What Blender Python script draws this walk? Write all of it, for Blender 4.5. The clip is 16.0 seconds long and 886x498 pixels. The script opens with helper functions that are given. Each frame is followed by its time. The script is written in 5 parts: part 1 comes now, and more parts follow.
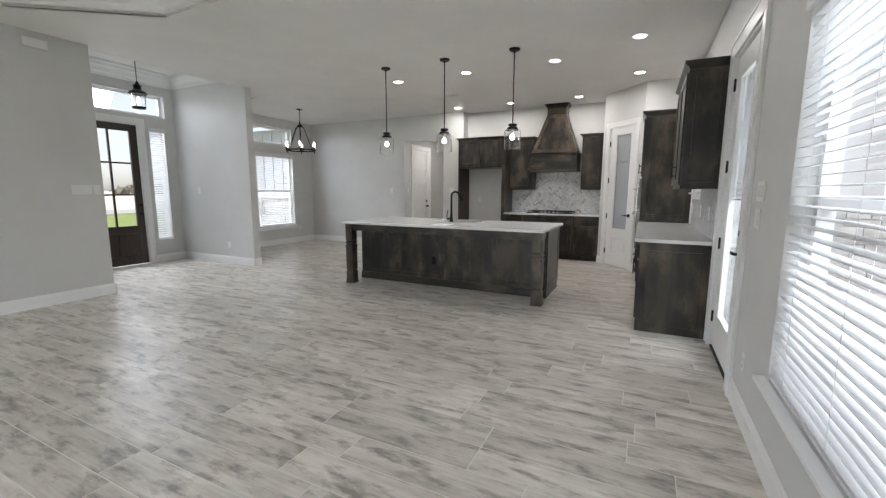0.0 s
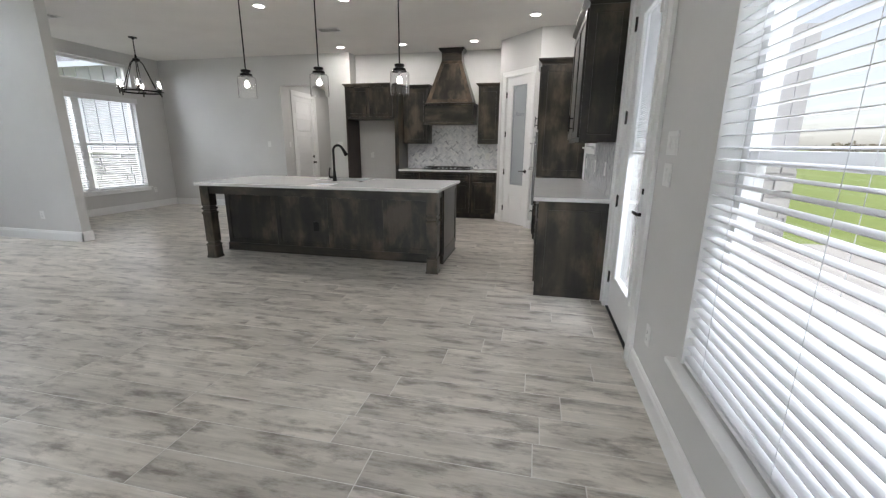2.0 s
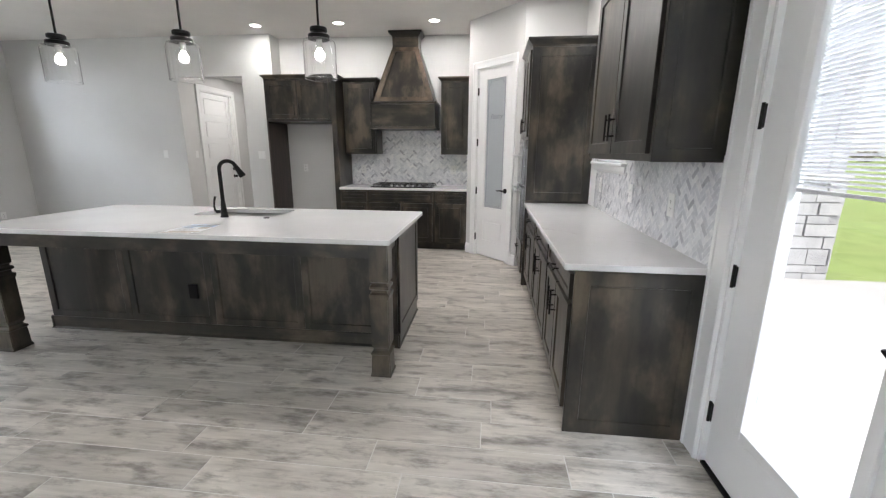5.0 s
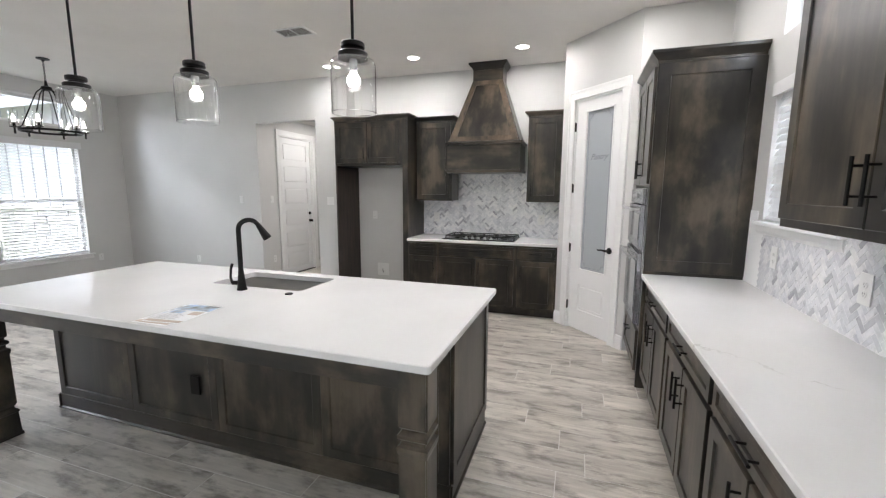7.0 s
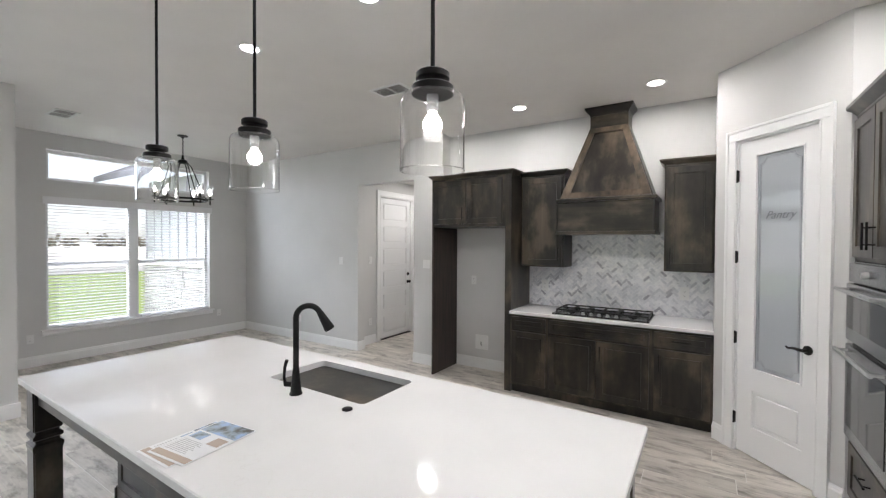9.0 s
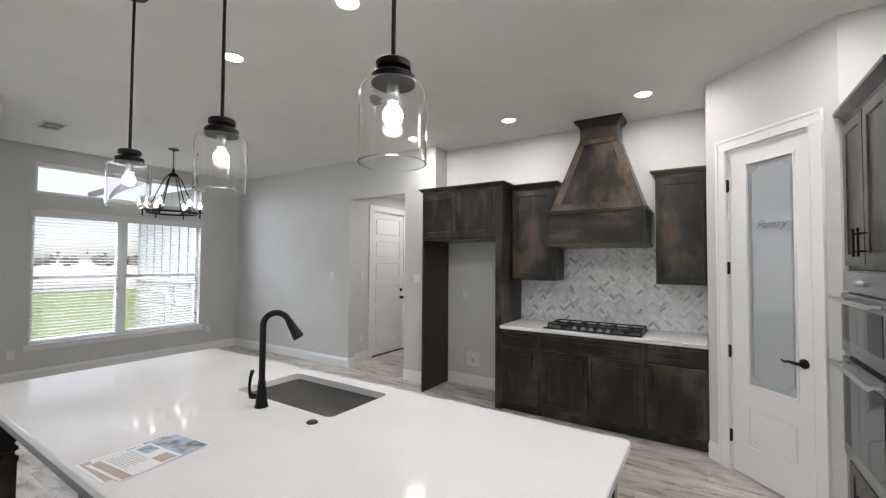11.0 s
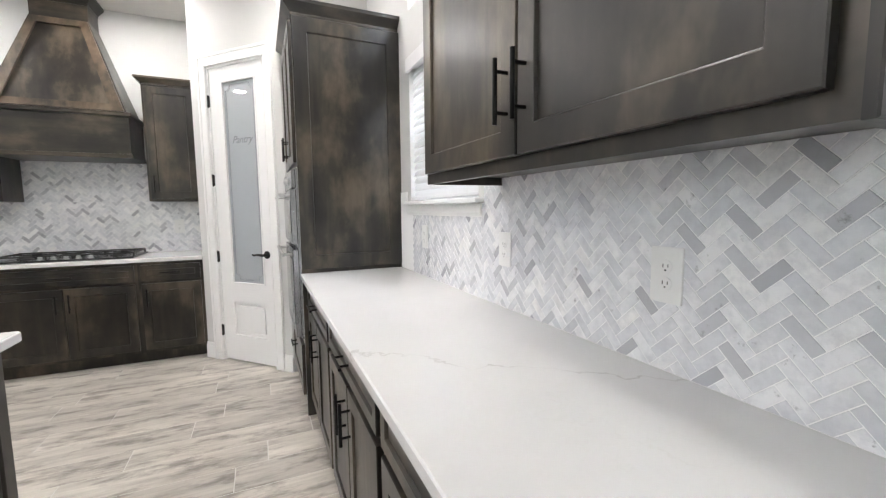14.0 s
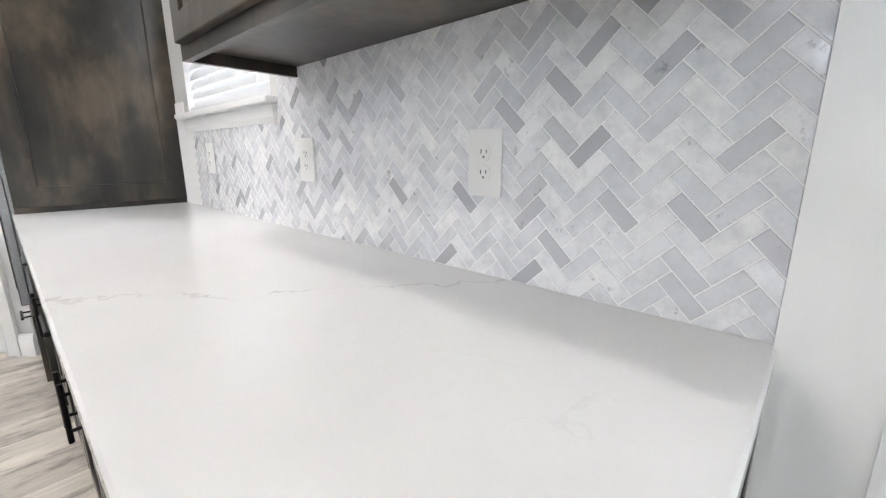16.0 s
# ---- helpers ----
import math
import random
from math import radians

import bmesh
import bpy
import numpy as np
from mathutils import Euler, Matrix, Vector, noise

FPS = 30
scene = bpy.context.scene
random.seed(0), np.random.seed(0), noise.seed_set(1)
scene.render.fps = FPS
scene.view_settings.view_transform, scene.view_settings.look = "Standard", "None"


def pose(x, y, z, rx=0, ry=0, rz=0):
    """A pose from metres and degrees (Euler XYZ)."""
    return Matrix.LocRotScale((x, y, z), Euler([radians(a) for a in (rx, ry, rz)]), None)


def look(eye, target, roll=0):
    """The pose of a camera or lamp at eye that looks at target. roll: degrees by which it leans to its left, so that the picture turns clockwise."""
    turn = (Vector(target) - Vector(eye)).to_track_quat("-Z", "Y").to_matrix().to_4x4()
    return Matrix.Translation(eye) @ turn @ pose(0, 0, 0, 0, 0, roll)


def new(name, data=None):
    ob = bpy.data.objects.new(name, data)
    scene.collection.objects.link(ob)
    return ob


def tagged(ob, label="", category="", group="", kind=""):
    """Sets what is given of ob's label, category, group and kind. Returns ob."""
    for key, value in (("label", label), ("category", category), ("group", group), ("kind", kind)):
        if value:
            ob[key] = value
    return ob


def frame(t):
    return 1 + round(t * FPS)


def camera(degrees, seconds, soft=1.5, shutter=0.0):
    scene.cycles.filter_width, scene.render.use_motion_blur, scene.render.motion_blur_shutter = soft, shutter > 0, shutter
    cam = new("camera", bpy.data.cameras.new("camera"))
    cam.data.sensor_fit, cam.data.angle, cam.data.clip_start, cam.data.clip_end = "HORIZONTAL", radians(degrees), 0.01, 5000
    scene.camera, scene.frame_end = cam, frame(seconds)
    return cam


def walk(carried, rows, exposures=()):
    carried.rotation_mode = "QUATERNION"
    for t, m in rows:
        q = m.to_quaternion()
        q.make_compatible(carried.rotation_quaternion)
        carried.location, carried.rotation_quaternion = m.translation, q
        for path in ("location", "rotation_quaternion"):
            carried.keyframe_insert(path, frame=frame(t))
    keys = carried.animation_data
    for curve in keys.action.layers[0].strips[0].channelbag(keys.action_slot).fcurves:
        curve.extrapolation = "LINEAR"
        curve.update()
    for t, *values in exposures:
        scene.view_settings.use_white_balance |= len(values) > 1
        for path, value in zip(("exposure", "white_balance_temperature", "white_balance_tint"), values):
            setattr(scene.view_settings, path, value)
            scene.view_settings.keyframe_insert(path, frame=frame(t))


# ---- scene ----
cam = camera(94.6, 16.0, soft=1.25)
PATH = [
    (0, (-0.607, -4.762, 1.372), (-1.475, -2.983, 1.09), 0.2),
    (0.5, (-0.623, -4.654, 1.375), (-1.355, -2.825, 1.029), 0.3),
    (1, (-0.611, -4.506, 1.358), (-1.228, -2.646, 0.958), 0.3),
    (1.5, (-0.608, -4.327, 1.337), (-1.124, -2.447, 0.89), 0.4),
    (2, (-0.664, -4.119, 1.351), (-1.082, -2.224, 0.865), 0.4),
    (2.5, (-0.711, -3.825, 1.377), (-1.039, -1.919, 0.866), 0.5),
    (3, (-0.77, -3.513, 1.369), (-1.018, -1.597, 0.851), 0.6),
    (3.5, (-0.821, -3.185, 1.404), (-1.017, -1.264, 0.884), 0.5),
    (3.7, (-0.882, -3.082, 1.405), (-1.057, -1.158, 0.889), 0.6),
    (6, (-1.053, -1.766, 1.486), (-1.42, 0.161, 1.098), 0.3),
    (6.5, (-1.073, -1.528, 1.519), (-1.568, 0.379, 1.177), 0.4),
    (7, (-1.144, -1.3, 1.547), (-1.766, 0.58, 1.261), 0.3),
    (7.5, (-1.163, -1.089, 1.58), (-1.928, 0.746, 1.358), 0.1),
    (8, (-1.265, -0.892, 1.607), (-2.145, 0.897, 1.447), 0.3),
    (8.5, (-1.364, -0.734, 1.645), (-2.358, 0.999, 1.55), 0.2),
    (9, (-1.432, -0.617, 1.673), (-2.513, 1.065, 1.642), 0.3),
    (9.2, (-1.451, -0.583, 1.686), (-2.559, 1.082, 1.674), 0.2),
    (11.5, (-1.283, -0.485, 1.559), (-2.33, 1.217, 1.649), 0.1),
    (12, (-1.154, -0.49, 1.508), (-1.878, 1.373, 1.572), -0.1),
    (12.5, (-1.048, -0.505, 1.45), (-1.347, 1.472, 1.479), -0.2),
    (13, (-0.966, -0.52, 1.404), (-0.828, 1.475, 1.375), -0.3),
    (13.5, (-0.92, -0.537, 1.366), (-0.402, 1.392, 1.261), -0.4),
    (14, (-0.876, -0.549, 1.314), (-0.066, 1.269, 1.116), -0.6),
    (14.5, (-0.833, -0.542, 1.258), (0.203, 1.146, 0.982), -0.2),
    (15, (-0.774, -0.514, 1.231), (0.428, 1.042, 0.868), -0.2),
    (15.5, (-0.706, -0.451, 1.21), (0.62, 0.99, 0.801), 0.1),
    (16, (-0.684, -0.405, 1.168), (0.746, 0.92, 0.721), 0.1),
]
walk(cam, [(t, look(eye, target, roll)) for t, eye, target, roll in PATH], exposures=[
    (0, 0.42, 6450, 12), (1, 0.36, 6450, 12), (3.5, 0.46, 6400, 12), (6, 0.9, 6330, 13), (7, 0.88, 6330, 13), (8, 0.78, 6330, 13), (9, 0.7, 6330, 13),
    (11.5, 0.54, 6380, 12.5), (12.5, 0.58, 6450, 11.5), (13, 0.78, 6450, 11.5), (13.5, 0.92, 6400, 12), (13.8, 1.08, 6400, 12), (14.2, 1.18, 6380, 12.5), (16, 1.25, 6330, 12.5)])

# ---- world, sun and lamps ----
world = bpy.data.worlds.new("sky")
world.use_nodes = True
scene.world = world
wn = world.node_tree.nodes
sky = wn.new("ShaderNodeTexSky")
sky.sky_type, sky.sun_disc = "NISHITA", False
sky.sun_elevation, sky.sun_rotation = radians(62), radians(180)
wn["Background"].inputs["Strength"].default_value = 0.15
haze = wn.new("ShaderNodeHueSaturation")
haze.inputs["Saturation"].default_value = 0.4
world.node_tree.links.new(sky.outputs["Color"], haze.inputs["Color"])
world.node_tree.links.new(haze.outputs["Color"], wn["Background"].inputs["Color"])
sun = new("sun", bpy.data.lights.new("sun", "SUN"))
sun.data.energy, sun.data.angle, sun.data.color = 3.0, radians(0.5), (1, 0.95, 0.88)
sun.matrix_basis = look((0, -10, 18.8), (0, 0, 0))

CEIL = 3.13
CANS = [(-4.34, 1.20), (-3.13, 1.19), (-1.82, 1.18), (-0.77, 0.68), (-0.785, 2.27), (-1.83, 3.55), (-3.14, 3.55), (-4.33, 3.55)]
for cx, cy in CANS:
    lamp = new("can_lamp", bpy.data.lights.new("can_lamp", "AREA"))
    lamp.data.shape, lamp.data.size, lamp.data.energy, lamp.data.color = "DISK", 0.16, 6.8, (1, 0.96, 0.91)
    lamp.matrix_basis = pose(cx, cy, CEIL - 0.012)
# Added fill under the hall ceiling; no fixture stands there.
lamp = new("hall_fill", bpy.data.lights.new("hall_fill", "AREA"))
lamp.data.shape, lamp.data.size, lamp.data.energy, lamp.data.color = "DISK", 0.13, 8, (1, 0.96, 0.9)
lamp.matrix_basis = pose(-5.4, 5.2, 2.738)
PENDANTS = [(-4.10, 0.48), (-3.15, 0.48), (-2.18, 0.48)]


def window_lamp(name, x, y, z, aim, w, h, power):
    """Skylight falling in at a window, from outside above the head of the opening."""
    lamp = new(name, bpy.data.lights.new(name, "AREA"))
    lamp.data.shape, lamp.data.size, lamp.data.size_y, lamp.data.energy, lamp.data.color = "RECTANGLE", w, h, power, (0.86, 0.93, 1)
    lamp.matrix_basis = look((x, y, z), aim)


window_lamp("sky_lamp_east", 1.5, -3.3, 3.3, (-2.5, -3.3, 0.4), 2.4, 1.6, 108)
window_lamp("sky_lamp_patio", 1.3, -1.0, 3.2, (-1.6, -1.0, 0.3), 1.6, 1.6, 55)
window_lamp("sky_lamp_kitchen", 1.1, 1.45, 3.3, (-1.5, 1.45, 0.8), 1.0, 1.0, 25)
window_lamp("sky_lamp_dining", -10.0, 0.3, 4.6, (-7.0, 1.0, 0.4), 4.8, 2.4, 330)
window_lamp("sky_lamp_entry", -11.2, -0.8, 3.6, (-6.8, -0.8, 0.4), 2.6, 2.0, 190)
# Fill for the whole room, through a south opening added for it.
window_lamp("south_fill_lamp", -3.5, -10.6, 3.4, (-3.5, -5.5, 0.6), 4.2, 1.8, 440)


# ---- materials ----
def mat(name, color, rough=0.5, metal=0.0, **more):
    m = bpy.data.materials.new(name)
    m.use_nodes = True
    b = m.node_tree.nodes["Principled BSDF"]
    b.inputs["Base Color"].default_value = (*color, 1)
    b.inputs["Roughness"].default_value = rough
    b.inputs["Metallic"].default_value = metal
    for key, value in more.items():
        b.inputs[key.replace("_", " ")].default_value = value
    return m


class Nodes:
    """Short hand for wiring a material's nodes."""

    def __init__(self, m):
        self.t = m.node_tree
        self.bsdf = self.t.nodes["Principled BSDF"]

    def add(self, kind, **inputs):
        n = self.t.nodes.new("ShaderNode" + kind)
        for key, value in inputs.items():
            sock = n.inputs[key.replace("_", " ")]
            if hasattr(value, "is_output"):
                self.t.links.new(value, sock)
            else:
                sock.default_value = value
        return n

    def link(self, a, b):
        self.t.links.new(a, b)

    def coords(self, scale=(1, 1, 1), shift=None, kind="Object"):
        c = self.t.nodes.new("ShaderNodeTexCoord").outputs[kind]
        mp = self.add("Mapping", Vector=c, Scale=scale)
        if shift is not None:
            self.link(shift, mp.inputs["Location"])
        return mp.outputs["Vector"]

    def noise(self, vec, scale, detail=3.0, rough=0.5):
        return self.add("TexNoise", Vector=vec, Scale=scale, Detail=detail, Roughness=rough).outputs["Fac"]

    def ramp(self, fac, *stops):
        r = self.add("ValToRGB", Fac=fac)
        e = r.color_ramp.elements
        while len(e) < len(stops):
            e.new(0.5)
        for el, (p, c) in zip(e, stops):
            el.position, el.color = p, (*c, 1) if len(c) == 3 else c
        return r.outputs["Color"]

    def mix(self, fac, a, b, how="MIX"):
        n = self.t.nodes.new("ShaderNodeMix")
        n.data_type, n.blend_type = "RGBA", how
        for sock, v in ((n.inputs[0], fac), (n.inputs[6], a), (n.inputs[7], b)):
            if hasattr(v, "is_output"):
                self.link(v, sock)
            else:
                sock.default_value = v if isinstance(v, float) else (*v, 1)
        return n.outputs[2]

    def bump(self, height, strength, dist):
        n = self.add("Bump", Height=height, Strength=strength, Distance=dist)
        self.link(n.outputs["Normal"], self.bsdf.inputs["Normal"])

    def color(self, c):
        self.link(c, self.bsdf.inputs["Base Color"])

    def rough(self, fac, lo, hi):
        r = self.add("MapRange", Value=fac, To_Min=lo, To_Max=hi)
        self.link(r.outputs["Result"], self.bsdf.inputs["Roughness"])


def painted(name, color, rough, grain=130.0, bump=0.12, patch=0.03):
    """Wall paint over sprayed texture: fine orange peel and faint roller patches."""
    m = mat(name, color, rough)
    n = Nodes(m)
    v = n.coords()
    fine, broad = n.noise(v, grain, 2), n.noise(v, 1.7, 3)
    lo = tuple(c * (1 - patch) for c in color)
    hi = tuple(min(1, c * (1 + patch)) for c in color)
    n.color(n.ramp(broad, (0.3, lo), (0.7, hi)))
    n.rough(broad, rough - 0.06, rough + 0.06)
    n.bump(fine, bump, 0.002)
    return m


M_wall = painted("wall_paint", (0.64, 0.636, 0.626), 0.6)
M_ceil = painted("ceiling_paint", (0.8, 0.782, 0.755), 0.65, 38.0, 0.25)
M_trim = painted("trim_paint", (0.85, 0.85, 0.845), 0.32, 60.0, 0.02, 0.015)
M_door = painted("door_paint", (0.84, 0.84, 0.84), 0.35, 90.0, 0.03, 0.015)


def wood(name, axis):
    """Knotty alder under a dark uneven stain; axis: the way the grain runs."""
    m = mat(name, (0.07, 0.05, 0.035), 0.42, Specular_IOR_Level=0.3, Coat_Weight=0.5, Coat_Roughness=0.28)
    n = Nodes(m)
    s = [7.0, 7.0, 7.0]
    s[axis] = 0.55
    sh = n.add("ObjectInfo").outputs["Random"]
    off = n.add("VectorMath", Vector=(7.3, 5.1, 9.7))
    off.operation = "SCALE"
    n.link(sh, off.inputs["Scale"])
    v = n.coords(tuple(s), off.outputs["Vector"])
    grain = n.noise(v, 6.0, 6, 0.65)
    streak = n.noise(v, 1.4, 3, 0.55)
    blotch = n.noise(n.coords(tuple(1.0 if i != axis else 0.55 for i in range(3)), off.outputs["Vector"]), 4.0, 5, 0.56)
    knot = n.add("TexVoronoi", Vector=n.coords(tuple(2.2 if i != axis else 1.1 for i in range(3)), off.outputs["Vector"]), Scale=1.5).outputs["Distance"]
    base = n.ramp(streak, (0.34, (0.007, 0.006, 0.0052)), (0.53, (0.028, 0.023, 0.018)), (0.72, (0.116, 0.092, 0.062)))
    base = n.mix(0.7, base, n.ramp(blotch, (0.4, (0.004, 0.0038, 0.0036)), (0.51, (0.026, 0.0215, 0.016)), (0.65, (0.13, 0.103, 0.07))))
    base = n.mix(n.ramp(grain, (0.45, (0, 0, 0)), (0.8, (0.3, 0.3, 0.3))), base, (0.02, 0.015, 0.012))
    base = n.mix(n.ramp(knot, (0.0, (0.8, 0.8, 0.8)), (0.075, (0, 0, 0))), base, (0.012, 0.009, 0.007))
    n.color(base)
    n.rough(grain, 0.34, 0.5)
    n.bump(grain, 0.12, 0.002)
    return m


M_wood = wood("stained_alder_upright", 2)
M_woodx = wood("stained_alder_along_x", 0)
M_woody = wood("stained_alder_along_y", 1)
M_rubbed = mat("rubbed_alder", (0.13, 0.085, 0.05), 0.45)
nr = Nodes(M_rubbed)
rv = nr.coords((5, 5, 1.2))
nr.color(nr.mix(0.5, nr.ramp(nr.noise(rv, 2.2, 5, 0.65), (0.34, (0.016, 0.013, 0.01)), (0.62, (0.13, 0.095, 0.06))), nr.ramp(nr.noise(nr.coords(), 7, 4), (0.38, (0.022, 0.017, 0.013)), (0.66, (0.14, 0.1, 0.064)))))

M_black = mat("black_metal", (0.012, 0.011, 0.011), 0.38, 0.6)
nb = Nodes(M_black)
nb.rough(nb.noise(nb.coords(), 60, 2), 0.3, 0.48)
M_steel = mat("stainless_steel", (0.52, 0.52, 0.52), 0.28, 1.0)
ns = Nodes(M_steel)
ns.rough(ns.noise(ns.coords((1, 1, 60)), 12, 2), 0.22, 0.36)
M_oven = mat("oven_steel", (0.34, 0.34, 0.35), 0.26, 1.0)
M_text = mat("grey_print", (0.45, 0.45, 0.46), 0.5)
M_band = mat("tan_print", (0.45, 0.36, 0.29), 0.4)
M_darkglass = mat("oven_glass", (0.03, 0.03, 0.032), 0.05)
M_enamel = mat("black_enamel", (0.014, 0.014, 0.015), 0.22)
M_iron = mat("cast_iron", (0.018, 0.018, 0.018), 0.6)
M_plastic = mat("white_plastic", (0.78, 0.78, 0.77), 0.35)
M_slot = mat("outlet_slot", (0.03, 0.03, 0.03), 0.6)
M_sink = mat("sink_composite", (0.3, 0.28, 0.25), 0.45)
nk = Nodes(M_sink)
nk.color(nk.ramp(nk.noise(nk.coords(), 220, 2), (0.3, (0.125, 0.11, 0.096)), (0.7, (0.19, 0.17, 0.15))))

M_quartz = mat("white_quartz", (0.78, 0.78, 0.76), 0.09)
nq = Nodes(M_quartz)
qv = nq.coords()
warp = nq.add("VectorMath", Vector=nq.add("TexNoise", Vector=qv, Scale=3.4, Detail=9.0).outputs["Color"])
warp.operation = "MULTIPLY_ADD"
warp.inputs[1].default_value = (1.3, 1.3, 1.3)
nq.link(qv, warp.inputs[2])
vein = nq.add("TexVoronoi", Vector=warp.outputs["Vector"], Scale=1.3)
vein.feature = "DISTANCE_TO_EDGE"
thin = nq.ramp(vein.outputs["Distance"], (0.0, (1, 1, 1)), (0.008, (0, 0, 0)))
gate = nq.ramp(nq.noise(qv, 2.1, 4), (0.52, (0, 0, 0)), (0.66, (0.22, 0.22, 0.22)))
base = nq.ramp(nq.noise(qv, 3.0, 5), (0.35, (0.765, 0.762, 0.76)), (0.65, (0.80, 0.797, 0.794)))
qx = nq.add("SeparateXYZ", Vector=qv)
line = nq.add("Math", Value=qx.outputs["X"])
line.operation, line.inputs[1].default_value = "MULTIPLY_ADD", 0.82
nq.link(qx.outputs["Y"], line.inputs[2])
sway = nq.add("Math", Value=nq.noise(qv, 5.0, 9, 0.62))
sway.operation, sway.inputs[1].default_value = "MULTIPLY_ADD", 0.30
nq.link(line.outputs[0], sway.inputs[2])
away = nq.add("Math", Value=sway.outputs[0])
away.operation, away.inputs[1].default_value, away.inputs[2].default_value = "COMPARE", 0.174, 0.0045
stain = nq.mix(1.0, nq.mix(1.0, away.outputs[0], (1, 1, 1), "MULTIPLY"), nq.ramp(nq.noise(qv, 9.0, 4), (0.42, (0.08, 0.08, 0.08)), (0.6, (0.7, 0.7, 0.7))), "MULTIPLY")
base = nq.mix(stain, base, (0.54, 0.525, 0.515))
nq.color(nq.mix(nq.mix(1.0, thin, gate, "MULTIPLY"), base, (0.6, 0.58, 0.55)))


def plank_material():
    """Grey wood-look porcelain: long streaks, smudges and a tone of its own for each tile."""
    m = mat("plank_tile", (0.25, 0.24, 0.22), 0.35)
    n = Nodes(m)
    rnd = n.add("ObjectInfo").outputs["Random"]
    isl = n.add("NewGeometry").outputs["Random Per Island"]
    both = n.add("Math", Value=rnd)
    n.link(isl, both.inputs[1])
    both.operation = "ADD"
    off = n.add("VectorMath", Vector=(13.7, 9.1, 5.3))
    off.operation = "SCALE"
    n.link(both.outputs[0], off.inputs["Scale"])
    v = n.coords((1, 3.8, 1), off.outputs["Vector"], "Object")
    smear = n.noise(v, 1.9, 5, 0.62)
    streak = n.noise(n.coords((1, 22, 1), off.outputs["Vector"]), 2.6, 5, 0.6)
    blot = n.noise(n.coords((1.9, 5.6, 1), off.outputs["Vector"]), 2.0, 7, 0.66)
    c = n.ramp(smear, (0.3, (0.19, 0.171, 0.147)), (0.44, (0.53, 0.492, 0.44)), (0.68, (0.78, 0.73, 0.66)))
    c = n.mix(0.3, c, n.ramp(streak, (0.3, (0.24, 0.218, 0.19)), (0.7, (0.70, 0.655, 0.595))))
    c = n.mix(n.ramp(blot, (0.5, (0, 0, 0)), (0.66, (0.7, 0.7, 0.7))), c, (0.115, 0.096, 0.079))
    tone = n.add("MapRange", Value=both.outputs[0], From_Max=2.0, To_Min=0.8, To_Max=1.2)
    n.color(n.mix(1.0, c, tone.outputs["Result"], "MULTIPLY"))
    n.rough(smear, 0.24, 0.4)
    n.bump(streak, 0.05, 0.002)
    return m


M_plank = plank_material()
M_grout = painted("floor_grout", (0.7, 0.68, 0.645), 0.8, 200.0, 0.2, 0.08)


def marble_material():
    """Polished white and grey marble, each tile with its own tone and veins."""
    m = mat("marble_tile", (0.6, 0.6, 0.61), 0.16)
    n = Nodes(m)
    rnd = n.add("ObjectInfo").outputs["Random"]
    isl = n.add("NewGeometry").outputs["Random Per Island"]
    both = n.add("Math", Value=rnd)
    n.link(isl, both.inputs[1])
    both.operation = "ADD"
    frac = n.add("Math", Value=both.outputs[0])
    frac.operation = "FRACT"
    off = n.add("VectorMath", Vector=(17.7, 11.1, 8.3))
    off.operation = "SCALE"
    n.link(both.outputs[0], off.inputs["Scale"])
    v = n.coords((1, 1, 1), off.outputs["Vector"])
    tone = n.ramp(frac.outputs[0], (0.0, (0.40, 0.405, 0.44)), (0.06, (0.54, 0.545, 0.58)), (0.16, (0.70, 0.71, 0.74)), (0.6, (0.82, 0.825, 0.85)), (0.85, (0.9, 0.9, 0.91)), (1.0, (0.89, 0.885, 0.885)))
    cloud = n.noise(v, 19, 6, 0.68)
    c = n.mix(n.ramp(cloud, (0.42, (0, 0, 0)), (0.68, (0.55, 0.55, 0.55))), tone, (0.5, 0.51, 0.545))
    dark = n.noise(v, 16, 6, 0.7)
    c = n.mix(n.ramp(dark, (0.63, (0, 0, 0)), (0.72, (0.85, 0.85, 0.85))), c, (0.20, 0.195, 0.20))
    n.color(c)
    n.rough(cloud, 0.06, 0.13)
    return m


M_marble = marble_material()
M_tilegrout = mat("tile_grout", (0.9, 0.9, 0.9), 0.8)
M_glass = mat("clear_glass", (1, 1, 1), 0.0, Transmission_Weight=1.0, IOR=1.45)
M_pane = mat("window_glass", (1, 1, 1), 0.0, Transmission_Weight=1.0, IOR=1.2)
M_frost = mat("etched_glass", (0.42, 0.45, 0.48), 0.5, Coat_Weight=1.0, Coat_Roughness=0.03, Coat_IOR=2.0)
M_etch = mat("etched_line", (0.2, 0.21, 0.225), 0.5)
M_slat = mat("blind_slat", (0.76, 0.76, 0.77), 0.4)
M_vinyl = mat("window_vinyl", (0.78, 0.78, 0.78), 0.4)


def glow(name, color, strength):
    m = mat(name, (0.9, 0.9, 0.9), 0.5)
    b = m.node_tree.nodes["Principled BSDF"]
    b.inputs["Emission Color"].default_value, b.inputs["Emission Strength"].default_value = (*color, 1), strength
    return m


